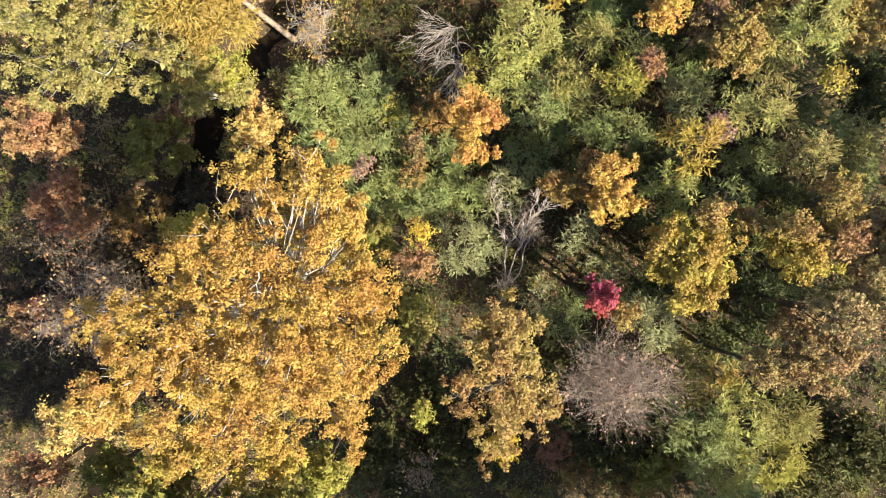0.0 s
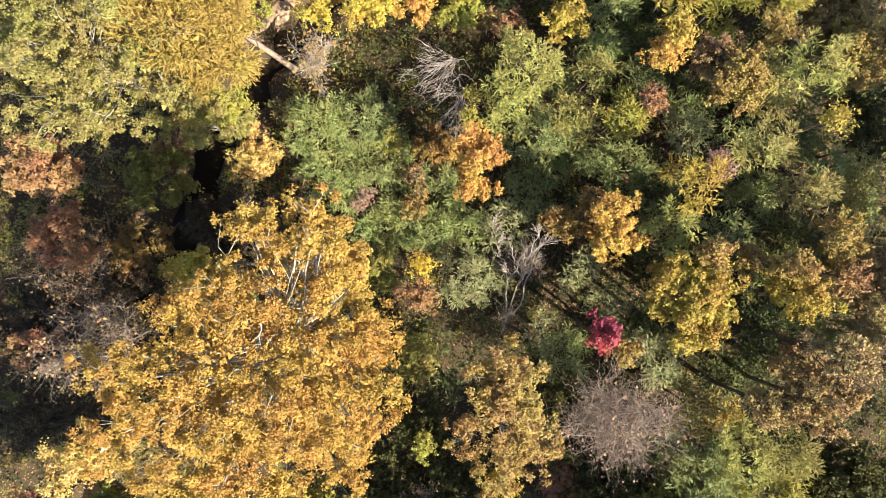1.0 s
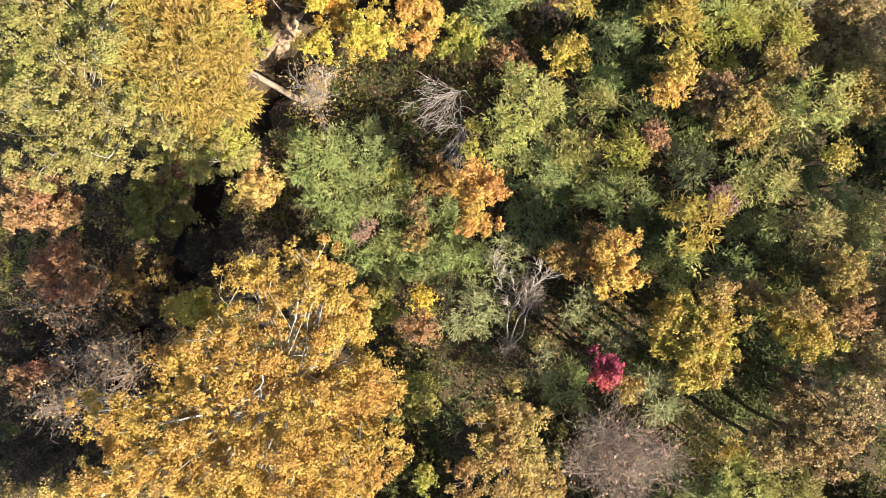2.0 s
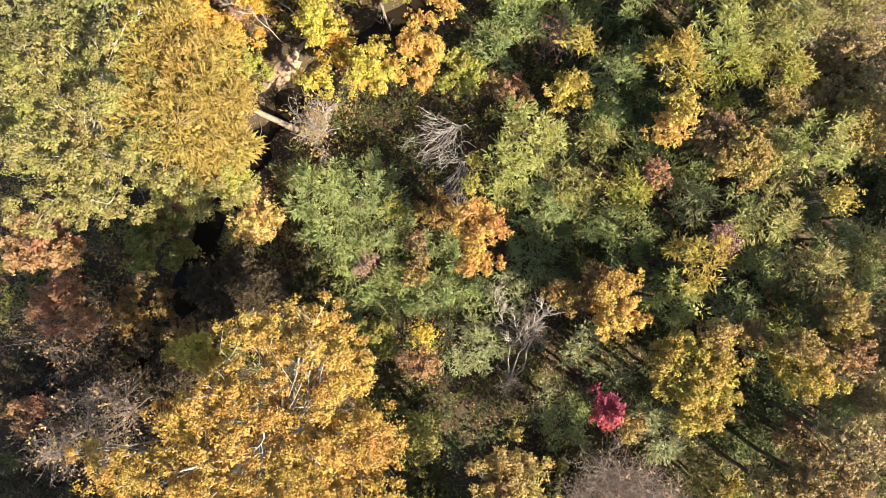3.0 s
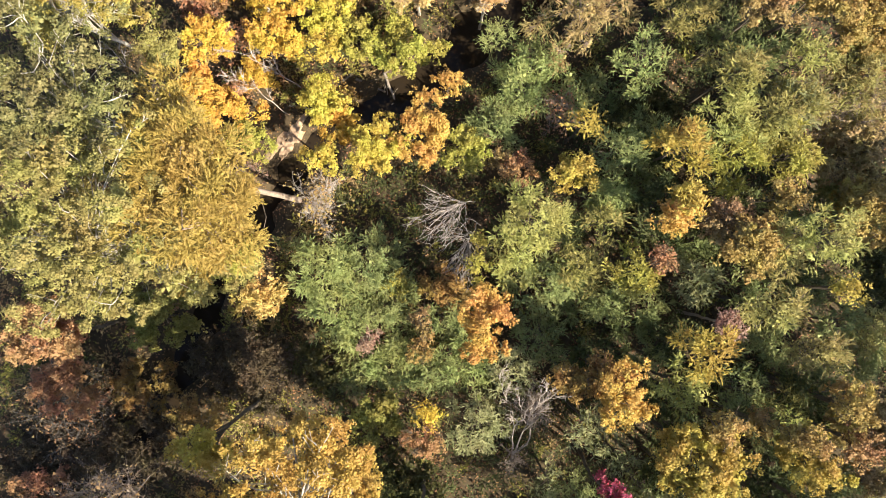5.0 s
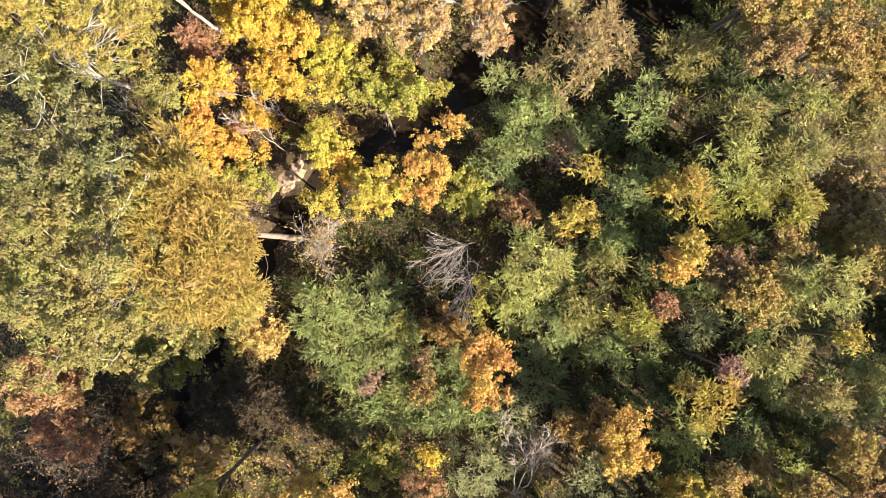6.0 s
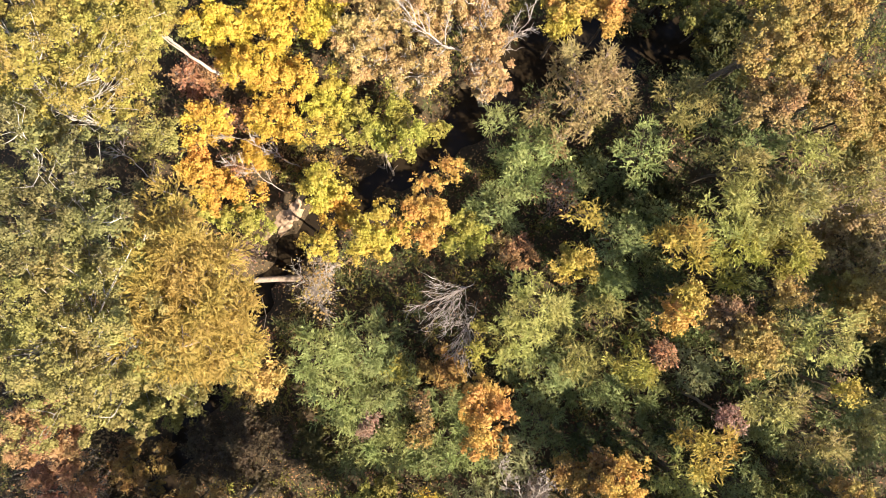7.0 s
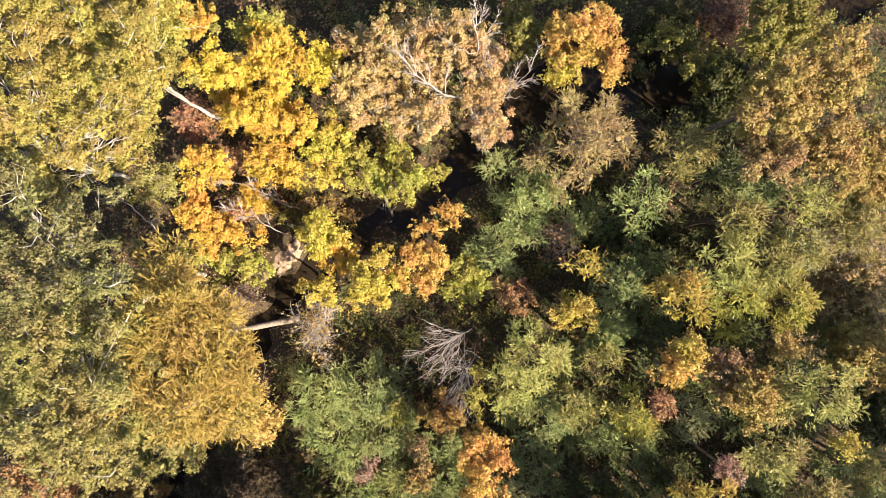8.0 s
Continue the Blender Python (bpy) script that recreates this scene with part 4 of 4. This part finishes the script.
# ---- unseen tall trees added to the south and east to shade the wood ----
for nx0, ny0, nz0 in ((8, -35, 25), (17, -37, 26), (26, -37, 26), (-13, -23.5, 26), (-22, -22.5, 26), (36, -33, 25), (-29, -27, 24),
                      (20, -30, 26), (30, -31, 26), (50, -17, 28), (50, -6, 28), (50, 5, 28), (50, 14, 27)):
    grow("olive_oak", nx0, ny0, nz0, 5.2, 5.2, length=0.46, width=0.4)


# ---- bare and dead trees ----
def bare_tree(name, label, x, y, z, rx, ry, wood, stems=9, twigs=900, thick=0.09, base=None, leaf=None, group="", cover=0.5):
    """Leafless growth: stems that fork out of one foot into fine twigs, some with a few last leaves."""
    counter[0] += 1
    rng = np.random.default_rng(1000 + counter[0])
    bx, by = base or (x, y)
    bz = ground_height(bx, by)
    root = tagged(new(name), label, "shrub" if "shrub" in name else "tree", group)
    root.location = (bx, by, bz)
    mid = np.array([x - bx, y - by, 0.0])
    top = z - bz
    fork = np.array([0, 0, 0]) + mid * 0.45 + np.array([0, 0, top * 0.42])
    part("trunk", mesh_of("trunk", *tubes(bent(rng, (0, 0, -0.3), fork, 8, 0, 0.03), np.linspace(1.6, 1.0, 8)[None] * thick, 8), wood, True), root)
    ends = []
    for i in range(stems):
        a = i * 2.4 + rng.uniform(-0.4, 0.4)
        far = math.sqrt((i + 0.6) / stems) * rng.uniform(0.45, 1.12)
        tip = mid + np.array([math.cos(a) * rx * far, math.sin(a) * ry * far, top * (1 - 0.34 * far ** 2) - rng.uniform(0, 0.08) * top])
        stem = bent(rng, fork + rng.normal(0, 0.1, 3), tip, 10, 0.05, 0.10)
        pieces = [tubes(stem, np.linspace(0.75, 0.12, 10)[None] * thick, 5)]
        m = twigs // stems
        big = max(6, m // 7)
        w1 = rng.integers(3, 10, big)
        s1 = stem[0][w1]
        way = unit(unit(tip - fork) * 0.55 + rng.normal(0, 0.6, (big, 3)))
        e1 = s1 + way * rng.uniform(0.25, 0.55, (big, 1)) * max(rx, ry)
        side = bent(rng, s1, e1, 5, 0.03, 0.07)
        pieces.append(tubes(side, thick * 0.3 * np.linspace(1, 0.3, 5)[None] * rng.uniform(0.7, 1.2, (big, 1)), 4))
        w2 = rng.integers(0, big, m)
        s2 = side[w2, rng.integers(1, 5, m)]
        way2 = unit(way[w2] + rng.normal(0, 0.75, (m, 3)))
        e2 = s2 + way2 * rng.uniform(0.4, 1.0, (m, 1)) * 0.24 * max(rx, ry)
        pieces.append(tubes(bent(rng, s2, e2, 3, 0, 0.08), 0.010 * np.linspace(1, 0.5, 3)[None] * rng.uniform(0.7, 1.4, (m, 1)), 3))
        ends.append(e2)
        limb = part("limb", mesh_of("limb", *pieces[0], wood, True), root)
        tagged(part("twig_spray", mesh_of("twig_spray", *joined(pieces[1:]), wood, True), limb), kind="stuff")
    if leaf:
        ends = np.concatenate(ends)
        n = int(cover * math.pi * rx * ry / 0.03)
        spots = ends[rng.integers(0, len(ends), n)] + rng.normal(0, 0.16, (n, 3))
        part("crown", mesh_of("crown", *leaf_faces(rng, spots, rng.normal(0, 1, (n, 3)), 0.26, 0.2), LEAVES[leaf]), root)
    return root


def dead_limb_tree(label, base, tip, z_low, z_high, thick, spread, arms=16, twigs=160, side_way=1.0, last=14):
    """A dead tree leaning from base to tip, with bleached side branches that fork."""
    counter[0] += 1
    rng = np.random.default_rng(1000 + counter[0])
    bz = ground_height(*base)
    root = tagged(new("dead_tree"), label, "tree", "bleached dead trees")
    root.location = (*base, bz)
    foot, head = np.array([0, 0, -0.3]), np.array([tip[0] - base[0], tip[1] - base[1], z_high - bz])
    knee = np.array([head[0] * 0.15, head[1] * 0.15, z_low - bz])
    stem = np.concatenate([bent(rng, foot, knee, 4, 0, 0.03)[0][:-1], bent(rng, knee, head, 12, 0.03, 0.05)[0]])
    part("trunk", mesh_of("trunk", *tubes([stem], [np.linspace(1.0, 0.18, 15) * thick], 8), DEAD_WOOD, True), root)
    run = unit(head - knee)
    for side in range(arms):
        i = rng.integers(4, last)
        s = stem[i]
        out = unit(run * rng.uniform(0.5, 1.1) + np.cross(run, (0, 0, 1)) * rng.choice((-1, 1)) * rng.uniform(0.3, 0.9) * side_way + rng.normal(0, 0.18, 3))
        e = s + out * spread * rng.uniform(0.45, 1.0)
        arm = bent(rng, s, e, 7, 0.04, 0.07)
        pieces = [tubes(arm, thick * 0.42 * np.linspace(1, 0.2, 7)[None], 5)]
        m = twigs // arms
        s2 = arm[0][rng.integers(2, 7, m)]
        e2 = s2 + unit(out + rng.normal(0, 0.45, (m, 3))) * spread * rng.uniform(0.15, 0.42, (m, 1))
        pieces.append(tubes(bent(rng, s2, e2, 4, 0, 0.08), 0.026 * np.linspace(1, 0.4, 4)[None] * rng.uniform(0.7, 1.4, (m, 1)), 3))
        limb = part("limb", mesh_of("limb", *pieces[0], DEAD_WOOD, True), root)
        tagged(part("twig_spray", mesh_of("twig_spray", *pieces[1], DEAD_WOOD, True), limb), kind="stuff")
    return root


bare_tree("bare_tree", "bare mauve grey tree with fine dense twigs", 15.3, -11.6, 18.0, 6.0, 4.7, TWIG_MAUVE, stems=26, twigs=3800, thick=0.085, leaf="pink", cover=0.22)
bare_tree("bare_tree", "bare grey tree with fine twigs and few leaves", -28.9, -5.2, 24.0, 3.9, 3.2, TWIG_MAUVE, stems=16, twigs=2400, thick=0.06, leaf="pale_tan", cover=0.5)
bare_tree("twig_shrub", "grey twiggy shrub with some tan leaves by the creek", -13.0, 22.0, 7.0, 2.8, 3.6, DEAD_WOOD, stems=12, twigs=1100, thick=0.09, leaf="tan_gold", cover=0.45)
bare_tree("twig_shrub", "reddish bare twiggy shrub", 10.2, 31.2, 6.5, 2.8, 2.8, TWIG_MAUVE, stems=9, twigs=800, thick=0.07, leaf="rust", cover=0.35)
bare_tree("bare_tree", "half bare reddish tree with fine twigs", -38.5, 1.0, 5.0, 5.2, 5.0, BARK_GREY, stems=12, twigs=1500, thick=0.11, leaf="rust", cover=0.35)
bare_tree("twig_shrub", "brown twiggy shrub on shaded ground", -2.5, -22.5, 4.5, 3.4, 3.0, TWIG_MAUVE, stems=9, twigs=700, thick=0.06, leaf="brown", cover=0.3)
bare_tree("bare_tree", "bare mauve brown tree with fine twigs", 36.8, 30.7, 13.0, 3.6, 3.6, TWIG_MAUVE, stems=10, twigs=1200, thick=0.1, leaf="brown", cover=0.4)
bare_tree("twig_shrub", "low pinkish brush beside the leaning trunk", -21.0, 24.8, 3.0, 2.2, 2.2, TWIG_MAUVE, stems=9, twigs=700, thick=0.05, leaf="pink", cover=0.5)
bare_tree("twig_shrub", "low pinkish brush on the far creek bank", 29.0, 54.5, 3.0, 4.2, 2.2, TWIG_MAUVE, stems=10, twigs=900, thick=0.05, leaf="rust", cover=1.2)
bare_tree("twig_shrub", "reddish brown brush thick with dry leaves on the bank", -25.9, 42.7, 4.5, 2.6, 2.6, TWIG_MAUVE, stems=9, twigs=500, thick=0.05, leaf="rust", cover=1.3, group="brush on the bank")
bare_tree("twig_shrub", "reddish brown brush thick with dry leaves on the bank", -21.9, 38.8, 4.5, 2.4, 2.4, TWIG_MAUVE, stems=9, twigs=500, thick=0.05, leaf="rust", cover=1.3, group="brush on the bank")
bare_tree("twig_shrub", "reddish brown brush thick with dry leaves on the bank", -21.9, 33.5, 3.5, 2.2, 2.2, TWIG_MAUVE, stems=9, twigs=500, thick=0.05, leaf="rust", cover=1.3, group="brush on the bank")
bare_tree("vine_tangle", "tangle of mauve grey dead vines over leaning stems", 8.0, 2.1, 9.4, 1.7, 2.6, TWIG_MAUVE, stems=14, twigs=1300, thick=0.045)
bare_tree("vine_tangle", "tangle of mauve grey dead vines over leaning stems", 6.1, -3.3, 8.0, 1.3, 1.8, TWIG_MAUVE, stems=9, twigs=600, thick=0.045)
dead_limb_tree("slanting dead stems bleached grey, tangled with vines", (6.2, -5.6), (7.6, 3.0), 3.0, 10.0, 0.10, 2.2, 7, 60, 0.7)
dead_limb_tree("slanting dead stems bleached grey, tangled with vines", (7.4, -3.8), (10.0, 4.6), 3.5, 11.0, 0.10, 2.6, 9, 90, 0.7)
dead_limb_tree("dead leaning tree with bleached forked branches", (6.0, -5.4), (8.8, 5.2), 3.0, 11.5, 0.12, 2.8, 12, 150, 0.7)
dead_limb_tree("dead tree with bleached branch tips among willows", (6.6, 0.0), (4.4, 5.6), 4.0, 9.8, 0.07, 2.0, 10, 140)
dead_limb_tree("fallen dead tree with a fan of grey branches", (2.8, 22.6), (-3.0, 18.4), 5.8, 7.8, 0.06, 4.9, 24, 190, 0.6, 8)
dead_limb_tree("fallen dead tree with a fan of grey branches", (3.0, 20.0), (-0.4, 15.4), 5.4, 7.4, 0.055, 4.2, 20, 160, 0.6, 8)
dead_limb_tree("white dead tree with forked bare limbs", (2.6, 43.6), (-4.8, 46.2), 8.5, 16.0, 0.14, 3.4, 12, 110, 0.8)
dead_limb_tree("white dead tree with forked bare limbs", (3.0, 43.4), (1.4, 49.0), 9.0, 16.0, 0.12, 3.4, 10, 100, 0.9)
dead_limb_tree("white dead tree with forked bare limbs", (3.3, 43.2), (6.6, 45.4), 8.0, 14.5, 0.10, 2.8, 9, 90)
dead_limb_tree("small white dead tree with crooked limbs", (-15.0, 33.6), (-21.0, 36.2), 4.0, 7.6, 0.06, 2.4, 9, 110)
dead_limb_tree("small white dead tree with crooked limbs", (-17.0, 31.4), (-21.0, 33.6), 3.5, 6.6, 0.05, 2.0, 8, 90)
dead_limb_tree("forked white dead tree in the shade", (-28.2, 30.6), (-30.2, 34.4), 5.0, 11.0, 0.09, 2.6, 7, 60)

# ---- creek bank, litter and undergrowth ----
def near_creek(x, y):
    return np.sqrt(((creek_line - np.array([x, y])) ** 2).sum(1).min())


def sand_bank(x, y, rx, ry, turn):
    """A low bar of pale sand, its rim sunk into the bank."""
    rng = np.random.default_rng(5)
    rings, steps = 9, 40
    pts, quads = [], []
    for i in range(rings):
        f = (i + 0.4) / (rings - 0.6)
        for j in range(steps):
            a = j * 2 * math.pi / steps
            wob = 1 + 0.24 * math.sin(3 * a + 1) + 0.17 * math.sin(5 * a + 0.6) + 0.13 * math.sin(9 * a) + 0.09 * math.sin(14 * a + 2)
            u, v = math.cos(a) * rx * f * wob, math.sin(a) * ry * f * wob
            px, py = x + u * math.cos(turn) - v * math.sin(turn), y + u * math.sin(turn) + v * math.cos(turn)
            pts.append((px, py, ground_height(px, py) + 0.22 * (1 - f ** 2) - 0.09 + rng.uniform(-0.02, 0.02)))
    for i in range(rings - 1):
        for j in range(steps):
            quads.append((i * steps + j, (i + 1) * steps + j, (i + 1) * steps + (j + 1) % steps, i * steps + (j + 1) % steps))
    return tagged(new("sand_bank", mesh_of("sand_bank", np.array(pts), np.array(quads), SAND, True)), "pale sandy bank beside the creek", "bank", kind="structure")


sand_bank(-17.2, 28.7, 3.6, 1.1, 0.9)


def covered(x, y):
    return any(((x - cx) / rx) ** 2 + ((y - cy) / ry) ** 2 < 0.3 for cx, cy, rx, ry in CROWNS)


def undergrowth(name, label, leaf, chance, low, high, seed, length, width):
    """Low bushes and saplings that fill the floor of the wood between the crowns, thicker away from the water."""
    rng = np.random.default_rng(seed)
    spots, ways = [], []
    for gx0 in np.arange(-50, 49, 1.9):
        for gy0 in np.arange(-32, 66, 1.9):
            x, y = gx0 + rng.uniform(-0.9, 0.9), gy0 + rng.uniform(-0.9, 0.9)
            if rng.uniform() > chance(x, y) or near_creek(x, y) < (2.9 if y > 16 else 1.4) or (x + 17.2) ** 2 + (y - 28.8) ** 2 < 9 or covered(x, y):
                continue
            h, r = rng.uniform(low, high), rng.uniform(1.0, 1.9)
            n = int(rng.uniform(85, 150))
            shoots = 22
            ang = rng.uniform(0, 6.28, shoots)
            way = unit(np.stack([np.cos(ang), np.sin(ang), rng.uniform(0.0, 1.5, shoots)], axis=1))
            which = rng.integers(0, shoots, n)
            d = rng.uniform(0, 1, (n, 1)) ** 0.7
            foot = np.array([x, y, ground_height(x, y) + h * 0.45])
            spots.append(foot + way[which] * d * np.array([r, r, h * 0.6]) + rng.normal(0, 0.10, (n, 3)))
            ways.append(way[which] + rng.normal(0, 0.4, (n, 3)))
    spots, ways = np.concatenate(spots), np.concatenate(ways)
    return tagged(new(name, mesh_of(name, *leaf_faces(rng, spots, ways, length, width), LEAVES[leaf])), label, "undergrowth", kind="stuff")


def side_mix(x, y, lo, hi):
    """Greener to the right of the creek, browner near it and to the left."""
    t = min(1.0, max(0.0, (x + 18 + 6 * noise.noise(Vector((x * 0.12, y * 0.12, 0.0)))) / 14))
    return lo + (hi - lo) * t


# the shade under the crowns is put into the green bushes' leaf colour
undergrowth("green_undergrowth", "low green bushes and saplings under the trees, leaves darkened for shade", "shade_darkened_green", lambda x, y: side_mix(x, y, 0.15, 1.0), 1.2, 4.8, 11, 0.34, 0.12)
undergrowth("olive_undergrowth", "low olive and yellow saplings under the trees", "olive", lambda x, y: side_mix(x, y, 0.45, 0.28), 0.8, 3.6, 12, 0.30, 0.15)
undergrowth("brown_undergrowth", "low brown leaved brush on the forest floor", "brown", lambda x, y: side_mix(x, y, 0.50, 0.08), 0.8, 3.0, 13, 0.28, 0.17)


def litter(count):
    rng = np.random.default_rng(21)
    xy = np.column_stack([rng.uniform(-50, 48, count), rng.uniform(-32, 66, count)])
    z = heights(xy[:, 0], xy[:, 1])
    keep = z > -1.0
    pts = np.column_stack([xy, z + 0.05])[keep]
    return tagged(new("leaf_litter", mesh_of("leaf_litter", *leaf_faces(rng, pts, rng.normal(0, 1, (len(pts), 3)) * np.array([1, 1, 0.2]), 0.2, 0.17, (0, 0, 1.5)), LEAVES["rust"])),
                  "fallen rust brown leaves scattered on the ground", "leaves", kind="stuff")


litter(54000)


# ---- fallen logs along the creek ----
def fallen_log(label, a, b, r, wood):
    """A log lying from a to b, with broken stubs of branches."""
    counter[0] += 1
    rng = np.random.default_rng(1000 + counter[0])
    za, zb = ground_height(*a) + r * 0.8, ground_height(*b) + r * 0.8
    root = tagged(new("fallen_log"), label, "log", "fallen logs by the creek")
    root.location = (*a, za)
    end = np.array([b[0] - a[0], b[1] - a[1], zb - za])
    line = bent(rng, (0, 0, 0), end, 12, 0, 0.02)
    trunk = part("trunk", mesh_of("trunk", *tubes(line, np.linspace(1.0, 0.55, 12)[None] * r, 9), wood, True), root)
    for i in (3, 5, 8, 10):
        way = unit(np.array([*rng.normal(0, 1, 2), rng.uniform(0.2, 0.9)]))
        part("branch_stub", mesh_of("branch_stub", *tubes(bent(rng, line[0][i], line[0][i] + way * rng.uniform(0.6, 1.8), 5, 0, 0.08), np.linspace(0.4, 0.12, 5)[None] * r, 5), wood, True), root)
    return root


fallen_log("grey fallen log lying across the creek bank", (-7.6, 37.4), (-5.6, 32.6), 0.2, BARK_GREY)
fallen_log("grey fallen log lying across the creek bank", (-10.0, 35.2), (-6.0, 33.8), 0.16, BARK_GREY)
fallen_log("dark fallen log on the shaded creek bank", (-13.6, 33.4), (-10.0, 36.0), 0.18, BARK_GREY)
fallen_log("pale fallen log resting on leaf litter", (-18.4, 40.2), (-14.2, 38.9), 0.13, DEAD_WOOD)
fallen_log("pale fallen log resting on leaf litter", (-17.0, 32.4), (-14.6, 32.0), 0.12, DEAD_WOOD)
